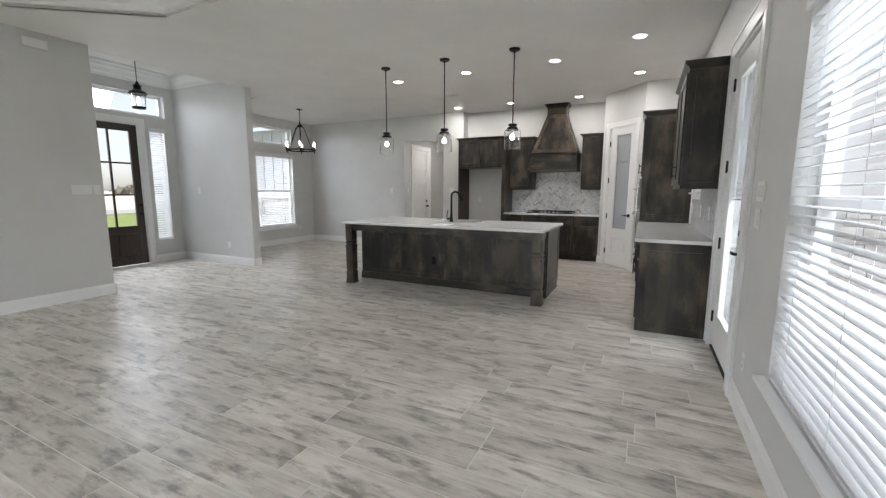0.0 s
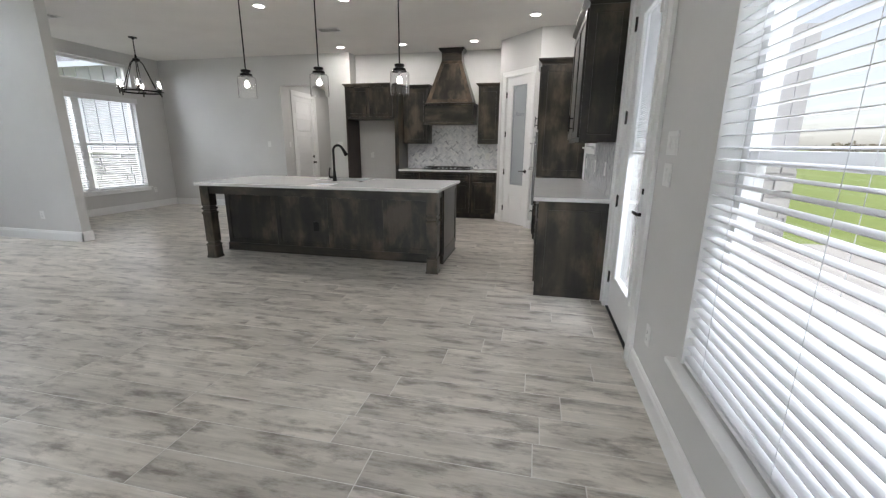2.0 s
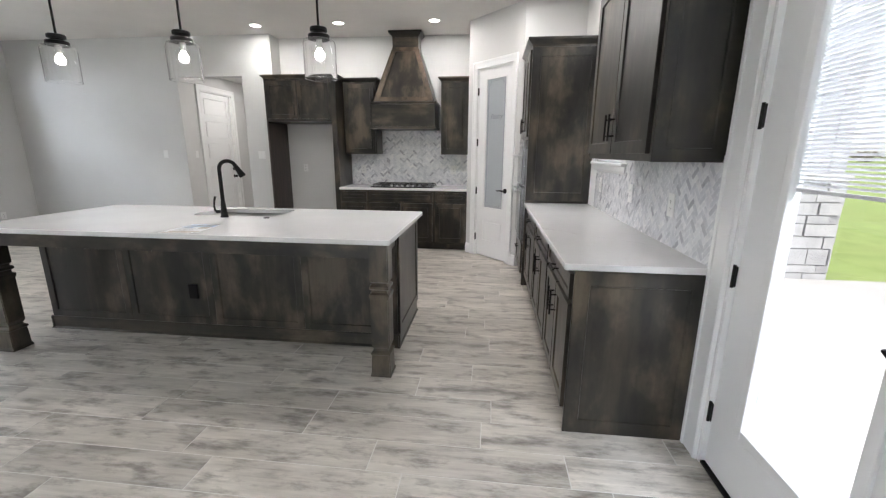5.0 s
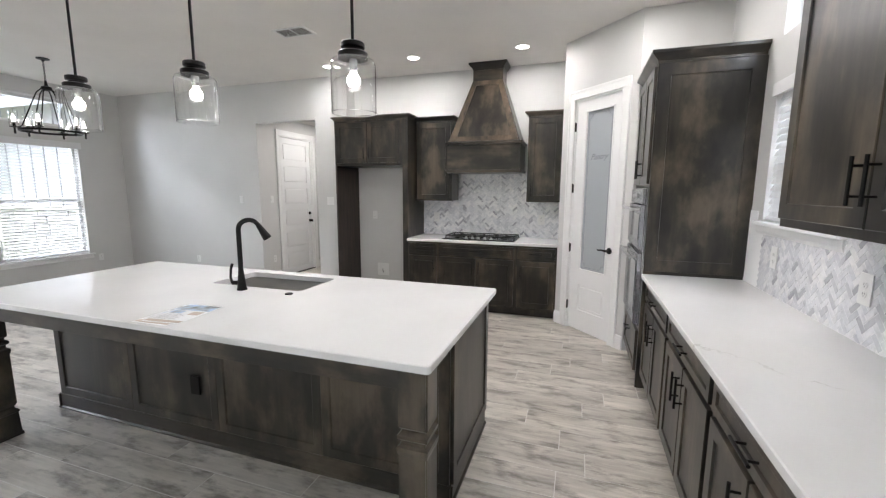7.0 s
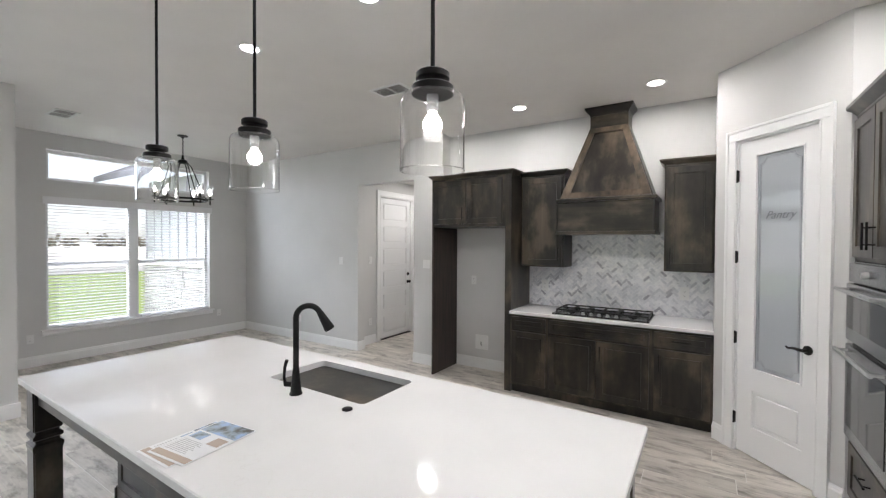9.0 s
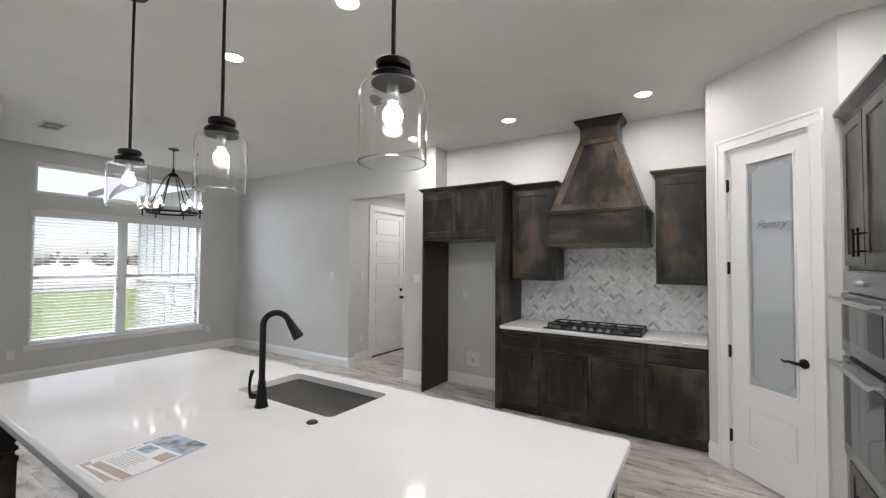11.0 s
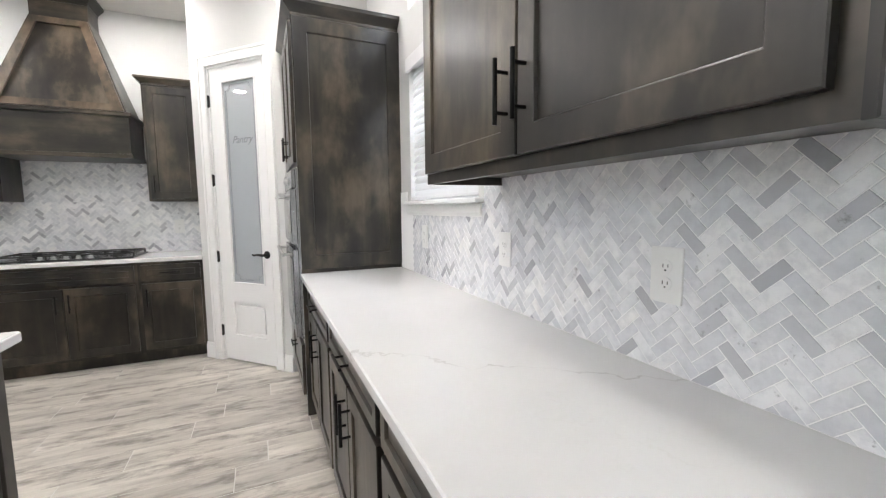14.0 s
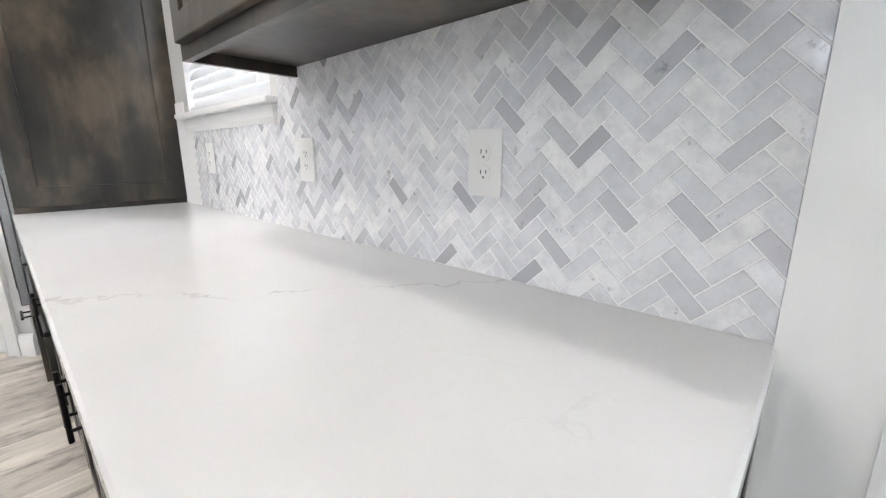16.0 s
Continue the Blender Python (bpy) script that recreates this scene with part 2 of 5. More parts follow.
M_led = glow("led_lens", (1, 0.96, 0.9), 14.0)
M_bulb = glow("lit_bulb", (1, 0.95, 0.88), 9.0)
# Entry door stain, also painted on the bay's inner panel as shade.
M_darkwood = mat("entry_door_and_bay_shade_wood", (0.030, 0.020, 0.015), 0.4)
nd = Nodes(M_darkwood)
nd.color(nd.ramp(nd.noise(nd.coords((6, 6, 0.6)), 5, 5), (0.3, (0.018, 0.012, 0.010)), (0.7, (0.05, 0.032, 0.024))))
M_concrete = painted("patio_concrete", (0.42, 0.41, 0.39), 0.85, 90.0, 0.3, 0.1)
M_siding = painted("white_siding", (0.44, 0.44, 0.47), 0.6, 40.0, 0.1, 0.04)
M_mortar = mat("stone_mortar", (0.55, 0.54, 0.52), 0.9)
M_stone = mat("cut_limestone", (0.6, 0.58, 0.54), 0.85)
nst = Nodes(M_stone)
nst.color(nst.mix(0.5, nst.ramp(nst.add("NewGeometry").outputs["Random Per Island"], (0, (0.2, 0.2, 0.2)), (0.14, (0.3, 0.29, 0.29)), (0.2, (0.36, 0.36, 0.36)), (1, (0.46, 0.455, 0.45))), nst.ramp(nst.noise(nst.coords(), 9, 5), (0.3, (0.3, 0.3, 0.3)), (0.7, (0.46, 0.455, 0.45)))))
nst.bump(nst.noise(nst.coords(), 18, 5), 0.6, 0.02)
M_grass = mat("lawn", (0.10, 0.16, 0.03), 0.9)
ng = Nodes(M_grass)
gv = ng.coords()
ng.color(ng.mix(ng.noise(gv, 0.6, 4), ng.ramp(ng.noise(gv, 3, 5), (0.3, (0.15, 0.24, 0.05)), (0.7, (0.26, 0.36, 0.10))), (0.26, 0.3, 0.1)))
M_field = painted("dry_field", (0.66, 0.63, 0.56), 0.9, 3.0, 0.3, 0.14)
M_leaf = mat("far_foliage", (0.22, 0.2, 0.15), 0.8)
M_shingle = painted("roof_shingle", (0.10, 0.10, 0.11), 0.85, 60.0, 0.4, 0.2)


# ---- building helpers ----
def box(bm, x0, x1, y0, y1, z0, z1, bev=0.0):
    """A box with its edges eased by bev."""
    x0, x1, y0, y1, z0, z1 = min(x0, x1), max(x0, x1), min(y0, y1), max(y0, y1), min(z0, z1), max(z0, z1)
    made = bmesh.ops.create_cube(bm, size=1.0, matrix=Matrix.Translation(((x0 + x1) / 2, (y0 + y1) / 2, (z0 + z1) / 2)) @ Matrix.Diagonal((x1 - x0, y1 - y0, z1 - z0, 1)))
    if bev:
        edges = list({e for v in made["verts"] for e in v.link_edges})
        bmesh.ops.bevel(bm, geom=edges, offset=bev, segments=2, affect="EDGES", profile=0.6)


def boxes(*rows, bev=0.0):
    bm = bmesh.new()
    for r in rows:
        box(bm, *r, bev=bev)
    return bm


def lathe(bm, profile, c=(0, 0, 0), seg=24, turn=0.0, m=None):
    """A turned solid from rows of (radius, height)."""
    rings = []
    for r, z in profile:
        ring = []
        for i in range(seg):
            a = turn + 2 * math.pi * i / seg
            p = Vector((c[0] + r * math.cos(a), c[1] + r * math.sin(a), c[2] + z))
            ring.append(bm.verts.new(m @ p if m else p))
        rings.append(ring)
    for a, b in zip(rings, rings[1:]):
        for i in range(seg):
            j = (i + 1) % seg
            bm.faces.new((a[i], a[j], b[j], b[i]))
    bm.faces.new(rings[0][::-1])
    bm.faces.new(rings[-1])


def tube(bm, pts, radii, seg=12):
    """A round bar swept along points."""
    pts = [Vector(p) for p in pts]
    if not isinstance(radii, (list, tuple)):
        radii = [radii] * len(pts)
    rings, side = [], None
    for i, p in enumerate(pts):
        d = (pts[min(i + 1, len(pts) - 1)] - pts[max(i - 1, 0)]).normalized()
        if side is None:
            side = d.orthogonal().normalized()
        side = (side - d * side.dot(d)).normalized()
        up = d.cross(side)
        rings.append([bm.verts.new(p + radii[i] * (math.cos(2 * math.pi * k / seg) * side + math.sin(2 * math.pi * k / seg) * up)) for k in range(seg)])
    for a, b in zip(rings, rings[1:]):
        for k in range(seg):
            j = (k + 1) % seg
            bm.faces.new((a[k], a[j], b[j], b[k]))
    bm.faces.new(rings[0][::-1])
    bm.faces.new(rings[-1])


def prism(bm, outline, along, depth):
    """A flat outline of points pushed along a vector."""
    d = Vector(along) * depth
    a = [bm.verts.new(Vector(p)) for p in outline]
    b = [bm.verts.new(Vector(p) + d) for p in outline]
    n = len(a)
    bm.faces.new(a[::-1])
    bm.faces.new(b)
    for i in range(n):
        bm.faces.new((a[i], a[(i + 1) % n], b[(i + 1) % n], b[i]))


def mesh_of(name, bm, material, smooth=False):
    bmesh.ops.recalc_face_normals(bm, faces=bm.faces)
    me = bpy.data.meshes.new(name)
    bm.to_mesh(me)
    bm.free()
    me.materials.append(material)
    if smooth:
        me.polygons.foreach_set("use_smooth", [True] * len(me.polygons))
        me.set_sharp_from_angle(angle=radians(40))
    return me


def part(name, bm, material, parent, label="", m=None, smooth=False):
    """One mesh under a thing or under a part."""
    if m is not None:
        bm.transform(m)
    ob = new(name, mesh_of(name, bm, material, smooth))
    ob.parent = parent
    if parent.type == "EMPTY":
        ob.matrix_parent_inverse = Matrix.Translation(-parent.location)
    return tagged(ob, label)


def thing(name, at, label, category, group=""):
    ob = new(name)
    ob.location, ob.empty_display_size = at, 0.1
    return tagged(ob, label, category, group)


def solid(name, bm, material, label, category, kind="structure", smooth=False, group=""):
    return tagged(new(name, mesh_of(name, bm, material, smooth)), label, category, group, kind)


def wall(name, axis, face, thick, a0, a1, z0, z1, holes, label):
    """A wall whose face lies at axis = face, with openings (a0, a1, z0, z1) through it."""
    bm = bmesh.new()
    lo, hi = sorted((face, face + thick))

    def piece(p, q, r, s):
        if q - p > 1e-4 and s - r > 1e-4:
            box(bm, *((lo, hi, p, q, r, s) if axis == "x" else (p, q, lo, hi, r, s)))
    cuts = sorted({a0, a1, *(h[0] for h in holes), *(h[1] for h in holes)})
    for p, q in zip(cuts, cuts[1:]):
        z = z0
        for h in sorted((h for h in holes if h[0] < (p + q) / 2 < h[1]), key=lambda h: h[2]):
            piece(p, q, z, h[2])
            z = h[3]
        piece(p, q, z, z1)
    bmesh.ops.remove_doubles(bm, verts=bm.verts, dist=1e-5)
    return solid(name, bm, M_wall, label, "wall")


# ---- shell ----
T = 0.16
HIGH = 3.62
wall("wall_east", "x", 0, T, -9, 4.4, 0, HIGH, [(-4.25, -2.34, 0.45, 2.24), (-1.455, -0.515, 0, 2.47), (1.03, 1.90, 1.36, 2.22), (1.03, 1.90, 2.50, 2.92)], "light grey painted wall with patio door and windows")
wall("wall_north", "y", 4.24, T, -4.36, 0.0, 0, HIGH, [], "light grey painted wall behind the range hood")
wall("wall_pantry_side", "x", -1.36, 0.1, 3.61, 4.24, 0, CEIL + 0.05, [], "light grey painted wall at the side of the pantry")
wall("wall_pantry_return", "y", 2.885, 0.1, -0.684, 0.0, 0, CEIL + 0.05, [], "light grey painted wall beside the oven tower")
wall("wall_hall", "y", 3.965, 0.14, -8.9, -4.36, 0, HIGH, [(-5.93, -4.86, 0, 2.55)], "light grey painted wall with a cased hall opening")
wall("wall_jog", "x", -4.36, -0.14, 4.105, 4.4, 0, HIGH, [], "light grey painted return beside the refrigerator bay")
wall("wall_hall_west", "x", -6.08, -0.14, 4.105, 7.0, 0, 2.9, [(4.64, 5.52, 0, 2.46)], "grey painted hall wall with a white door")
wall("wall_hall_east", "x", -4.74, 0.14, 4.105, 7.0, 0, 2.9, [], "grey painted hall wall")
wall("wall_hall_end", "y", 7.0, 0.14, -6.22, -4.6, 0, 2.9, [], "grey painted wall closing the hall")
wall("wall_west", "x", -8.9, -T, -2.05, 4.1, 0, HIGH, [(1.12, 3.28, 0.47, 2.24), (1.13, 3.27, 2.49, 2.91), (-1.28, -0.34, 0, 2.54), (-0.16, 0.11, 0.42, 2.51), (-1.73, -1.46, 0.42, 2.51), (-1.76, 0.14, 2.71, 3.10)], "light grey painted wall with dining windows and entry door")
wall("wall_stub", "y", 0.32, 0.13, -8.9, -6.89, 0, HIGH, [], "light grey painted wall between entry and dining area")
wall("wall_living", "x", -6.89, -0.14, -9, -1.89, 0, HIGH, [], "light grey painted living room wall")
wall("wall_entry_south", "y", -1.89, -0.14, -8.9, -7.03, 0, HIGH, [], "light grey painted wall of the entry")
wall("wall_south", "y", -9, -0.14, -7.03, 0.16, 0, HIGH, [(-5.6, -1.4, 0.45, 2.5)], "light grey painted wall closing the living room")

PL = 0.995
PANTRY = pose(-1.36, 3.61, 0, 0, 0, -math.degrees(math.atan2(0.75, 0.70)))
bm = boxes((0, 0.20, 0, 0.1, 0, CEIL + 0.05), (0.82, PL, 0, 0.1, 0, CEIL + 0.05), (0.20, 0.82, 0, 0.1, 2.50, CEIL + 0.05))
bm.transform(PANTRY)
solid("wall_pantry", bm, M_wall, "light grey painted diagonal wall with the pantry door", "wall")

# ceiling: a flat field with a raised octagonal tray over the living room and a raised entry
bm = bmesh.new()
prism(bm, [(-7.03, -1.98, CEIL), (-5.11, -1.98, CEIL), (-4.9, -1.98, CEIL), (0, -1.98, CEIL), (0, 4.24, CEIL), (-8.9, 4.24, CEIL), (-8.9, 0.45, CEIL), (-7.03, 0.45, CEIL)], (0, 0, 1), 0.06)
prism(bm, [(-7.03, -9, CEIL), (-6.3, -9, CEIL), (-6.3, -2.82, CEIL), (-5.13, -1.98, CEIL), (-7.03, -1.98, CEIL)], (0, 0, 1), 0.06)
box(bm, -6.9, 0, -9, -2, HIGH - 0.25, HIGH - 0.2)
box(bm, -8.9, -7.03, -1.89, 0.32, 3.5, 3.56)
box(bm, -6.3, -4.6, 4.1, 7.1, 2.75, 2.8)
solid("ceiling", bm, M_ceil, "textured light grey ceiling with raised tray", "ceiling")
bm = boxes((-7.05, -7.03, -1.89, 0.32, CEIL - 0.002, 3.5))
box(bm, -5.13, 0, -1.98, -1.96, CEIL + 0.06, HIGH)
prism(bm, [(-6.3, -2.82, CEIL + 0.0), (-5.13, -1.98, CEIL + 0.0), (-5.15, -1.96, CEIL), (-6.32, -2.80, CEIL)], (0, 0, 1), 0.3)
box(bm, -6.32, -6.3, -9, -2.81, CEIL + 0.06, HIGH)
solid("ceiling_step", bm, M_ceil, "painted vertical step of the raised ceiling", "ceiling")


def moulding(bm, p, q, out, profile):
    """A moulding with an outline of (out from the wall, height) run from p to q; out: unit vector off the wall."""
    p, q, out = Vector(p), Vector(q), Vector(out)
    prism(bm, [p + out * a + Vector((0, 0, b)) for a, b in profile], (q - p).normalized(), (q - p).length)


BASE = [(0, 0), (0.016, 0), (0.016, 0.105), (0.011, 0.118), (0.011, 0.128), (0.005, 0.14), (0, 0.14)]
CROWN = [(0, 0), (0.012, 0), (0.02, 0.03), (0.05, 0.05), (0.075, 0.10), (0.11, 0.125), (0.125, 0.16), (0.15, 0.17), (0.15, 0.20), (0, 0.20)]
RUNS = [((0, -9), (0, -1.56), (-1, 0)), ((-4.37, 3.965), (-4.86, 3.965), (0, -1)), ((-5.93, 3.965), (-8.9, 3.965), (0, -1)), ((-8.9, 3.965), (-8.9, 0.45), (1, 0)),
        ((-8.9, 0.45), (-6.89, 0.45), (0, 1)), ((-6.89, 0.466), (-6.89, 0.304), (1, 0)), ((-6.874, 0.32), (-8.9, 0.32), (0, -1)), ((-8.9, 0.32), (-8.9, -0.24), (1, 0)),
        ((-6.89, -1.874), (-6.89, -9), (1, 0)), ((-7.03, -1.89), (-6.874, -1.89), (0, 1)), ((-5.93, 3.965), (-5.93, 4.105), (1, 0)), ((-4.86, 4.105), (-4.86, 3.965), (-1, 0)),
        ((-6.08, 4.105), (-6.08, 4.54), (1, 0)), ((-6.08, 5.62), (-6.08, 7.0), (1, 0)), ((-6.08, 7.0), (-4.74, 7.0), (0, -1)), ((-4.74, 7), (-4.74, 4.105), (-1, 0)),
        ((-4.31, 4.24), (-3.34, 4.24), (0, -1)), ((-6.89, -9), (0, -9), (0, 1))]
for p, q, o in RUNS:
    bm = bmesh.new()
    moulding(bm, (*p, 0), (*q, 0), (*o, 0), BASE)
    solid("baseboard", bm, M_trim, "white painted baseboard along the wall", "baseboard", group="baseboards")
for a, b in ((0.0, 0.115), (0.905, PL)):
    bm = bmesh.new()
    moulding(bm, (a - 0.0, 0, 0), (b, 0, 0), (0, -1, 0), BASE)
    bm.transform(PANTRY)
    solid("baseboard", bm, M_trim, "white painted baseboard along the wall", "baseboard", group="baseboards")
for p, q, o in (((-8.9, 0.32), (-8.9, -1.89), (1, 0)), ((-7.05, 0.32), (-8.9, 0.32), (0, -1)), ((-8.9, -1.89), (-7.05, -1.89), (0, 1)), ((-7.05, -1.89), (-7.05, 0.32), (-1, 0))):
    bm = bmesh.new()
    moulding(bm, (*p, 3.27), (*q, 3.27), (*o, 0), [(a, b * 1.15) for a, b in CROWN])
    solid("crown_moulding", bm, M_trim, "white stepped crown moulding under the entry ceiling", "moulding", group="crown mouldings")
bm = bmesh.new()
moulding(bm, (-6.3, -2.82, 3.16), (-5.13, -1.98, 3.16), (0.584, -0.812, 0), CROWN)
solid("tray_moulding", bm, M_trim, "white crown moulding round the ceiling tray", "moulding", group="crown mouldings")
bm = bmesh.new()
moulding(bm, (-5.13, -1.98, 3.16), (0, -1.98, 3.16), (0, -1, 0), CROWN)
solid("tray_moulding", bm, M_trim, "white crown moulding round the ceiling tray", "moulding", group="crown mouldings")

FLOOR = solid("floor", boxes((-9.06, 0.16, -9.1, 7.1, -0.1, -0.0012)), M_grout, "grey wood-look plank tile floor with pale grout", "floor")


# ---- kitchen cabinets ----
def shaker(w, h, rail=0.062, t=0.02):
    """A framed panel, lower left front corner at the origin, facing -y."""
    bm = bmesh.new()
    e = 0.0025
    rows = []
    for inset, y in ((0, t), (0, e), (e, 0), (rail - e, 0), (rail, 0.0015), (rail + 0.003, 0.009)):
        rows.append([bm.verts.new((x, y, z)) for x, z in ((inset, inset), (w - inset, inset), (w - inset, h - inset), (inset, h - inset))])
    for a, b in zip(rows, rows[1:]):
        for i in range(4):
            bm.faces.new((a[i], a[(i + 1) % 4], b[(i + 1) % 4], b[i]))
    bm.faces.new(rows[0][::-1])
    bm.faces.new(rows[-1])
    return bm


def pull(length, r=0.006, out=0.034):
    """A bar pull with two posts, upright, its middle at the origin, facing -y."""
    bm = bmesh.new()
    tube(bm, [(0, -out, -length / 2), (0, -out, length / 2)], r, 10)
    for z in (-length * 0.31, length * 0.31):
        tube(bm, [(0, 0, z), (0, -out, z)], 0.0045, 8)
    return bm


def front(cab, m, name, x, z, w, h, handle=None, wmat=None, rail=0.062):
    """A door or drawer front on a cabinet, with its pull at (x, z, upright)."""
    d = part(name, shaker(w, h, rail), wmat or M_wood, cab, m=m @ pose(x, -0.02, z))
    if handle:
        hx, hz, upright = handle
        part("handle", pull(0.15), M_black, d, "black bar pull", m @ pose(x + hx, -0.02, z + hz, 0, 0 if upright else 90, 0), True)


def crown_of(cab, m, x0, x1, z0, d, left=True, right=True, rise=0.07, out=0.045, wmat=None):
    """A flared cabinet crown along the front and its returns."""
    bm = bmesh.new()
    a, b = x0 - (out if left else 0), x1 + (out if right else 0)
    low = [(x0 - 0.004, -0.004), (x1 + 0.004, -0.004), (x1 + 0.004, d), (x0 - 0.004, d)]
    top = [(a, -out), (b, -out), (b, d), (a, d)]
    rows = [[bm.verts.new((x, y, z0)) for x, y in low], [bm.verts.new((x, y, z0 + rise * 0.2)) for x, y in low],
            [bm.verts.new((x, y, z0 + rise * 0.75)) for x, y in top], [bm.verts.new((x, y, z0 + rise)) for x, y in top]]
    for r, s in zip(rows, rows[1:]):
        for i in range(4):
            bm.faces.new((r[i], r[(i + 1) % 4], s[(i + 1) % 4], s[i]))
    bm.faces.new(rows[0][::-1])
    bm.faces.new(rows[-1])
    part("crown", bm, wmat or M_woodx, cab, m=m)



def base_cabinet(m, at, w, d, label, group, doors, wide_drawer=True, end_panel=False, wmat=M_wood):
    cab = thing("base_cabinet", at, label, "cabinet", group)
    part("body", boxes((0, w, 0, d, 0.10, 0.884)), wmat, cab, m=m)
    part("toe_kick", boxes((0.0, w, 0.07, d, 0, 0.10)), wmat, cab, m=m)
    g = 0.022
    front(cab, m, "drawer", g, 0.725, w - 2 * g, 0.135, ((w - 2 * g) / 2, 0.068, False), wmat, 0.04)
    if doors == 2:
        half = (w - 2 * g - 0.012) / 2
        front(cab, m, "door", g, 0.125, half, 0.575, (half - 0.035, 0.46, True), wmat)
        front(cab, m, "door", g + half + 0.012, 0.125, half, 0.575, (0.035, 0.46, True), wmat)
    else:
        front(cab, m, "door", g, 0.125, w - 2 * g, 0.575, ((w - 2 * g) - 0.04 if doors == 1 else 0.04, 0.46, True), wmat)
    if end_panel:
        part("end_panel", shaker(d + 0.005, 0.884, 0.075, 0.014), wmat, cab, "blotchy satin dark-stained end panel", m @ pose(w + 0.014, -0.005, 0, 0, 0, 90))
    return cab


for i, (y1, y0) in enumerate(((2.10, 1.26), (1.26, 0.42), (0.42, -0.375))):
    m = pose(-0.61, y1, 0, 0, 0, -90)
    base_cabinet(m, (-0.3, (y0 + y1) / 2, 0), y1 - y0, 0.608, "dark-stained alder base cabinet with drawer and two doors", "base cabinets by the patio door", 2, end_panel=i == 2)


def slab(bm, x0, x1, y0, y1, z0, z1, r=0.012, ease=0.004):
    """A stone slab with rounded corners and eased edges."""
    pts = []
    for cx, cy, a in ((x1 - r, y1 - r, 0), (x0 + r, y1 - r, 90), (x0 + r, y0 + r, 180), (x1 - r, y0 + r, 270)):
        pts += [(cx, cy, radians(a + 15 * k)) for k in range(7)]
    rows = []
    for z, s in ((z0, ease), (z0 + ease, 0), (z1 - ease, 0), (z1, ease)):
        rows.append([bm.verts.new((x + (r - s) * math.cos(a), y + (r - s) * math.sin(a), z)) for x, y, a in pts])
    n = len(pts)
    for p, q in zip(rows, rows[1:]):
        for i in range(n):
            bm.faces.new((p[i], p[(i + 1) % n], q[(i + 1) % n], q[i]))
    bm.faces.new(rows[0][::-1])
    bm.faces.new(rows[-1])


bm = bmesh.new()
slab(bm, -0.665, -0.001, -0.392, 2.098, 0.886, 0.92)
solid("countertop", bm, M_quartz, "long white quartz countertop with faint grey veins", "countertop", kind="thing")

# wall cabinet over the counter
UP = pose(-0.312, 0.848, 0, 0, 0, -90)
cab = thing("wall_cabinet", (-0.15, 0.26, 1.39), "dark-stained alder wall cabinet with two doors", "cabinet")
W = 1.182
part("body", boxes((0, W, 0, 0.31, 1.43, 2.45), (0, W, 0, 0.019, 1.40, 1.43), (0, 0.019, 0.019, 0.31, 1.40, 1.43), (W - 0.019, W, 0.019, 0.31, 1.40, 1.43)), M_wood, cab, m=UP)
half = (W - 0.05 - 0.008) / 2
front(cab, UP, "door", 0.025, 1.435, half, 1.0, (half - 0.032, 0.145, True))
front(cab, UP, "door", 0.033 + half, 1.435, half, 1.0, (0.032, 0.145, True))
part("end_panel", shaker(0.314, 1.052, 0.06, 0.014), M_wood, cab, "framed satin dark-stained side panel", UP @ pose(W + 0.014, -0.004, 1.398, 0, 0, 90))
crown_of(cab, UP, 0, W + 0.012, 2.45, 0.31)

# oven tower
TW = pose(-0.655, 2.88, 0, 0, 0, -90)
cab = thing("oven_cabinet", (-0.33, 2.49, 0), "tall dark-stained alder oven cabinet with panelled side", "cabinet")
W = 0.778
part("body", boxes((0, 0.03, 0, 0.65, 0.10, 2.45), (W - 0.02, W, 0, 0.65, 0.0, 2.45), (0.03, W - 0.02, 0, 0.65, 1.575, 2.45), (0.03, W - 0.02, 0, 0.65, 0.10, 0.49), (0.03, W - 0.02, 0.55, 0.65, 0.49, 1.575)), M_wood, cab, m=TW)
part("toe_kick", boxes((0.0, W - 0.02, 0.07, 0.6, 0, 0.10)), M_wood, cab, m=TW)
half = (W - 0.05) / 2
front(cab, TW, "door", 0.02, 1.60, half, 0.83, (half - 0.035, 0.12, True))
front(cab, TW, "door", 0.03 + half, 1.60, half, 0.83, (0.035, 0.12, True))
front(cab, TW, "drawer", 0.02, 0.13, W - 0.04, 0.33, ((W - 0.04) / 2, 0.24, False))
side = shaker(0.655, 1.50, 0.085)
part("side_panel", side, M_wood, cab, "framed blotchy alder side panel", pose(-0.655, 2.089, 0.945))
part("side_panel", boxes((0, 0.655, 0, 0.012, 0, 0.9)), M_wood, cab, m=pose(-0.655, 2.09, 0.0))
crown_of(cab, TW, 0, W + 0.0, 2.45, 0.65, rise=0.08, out=0.05)

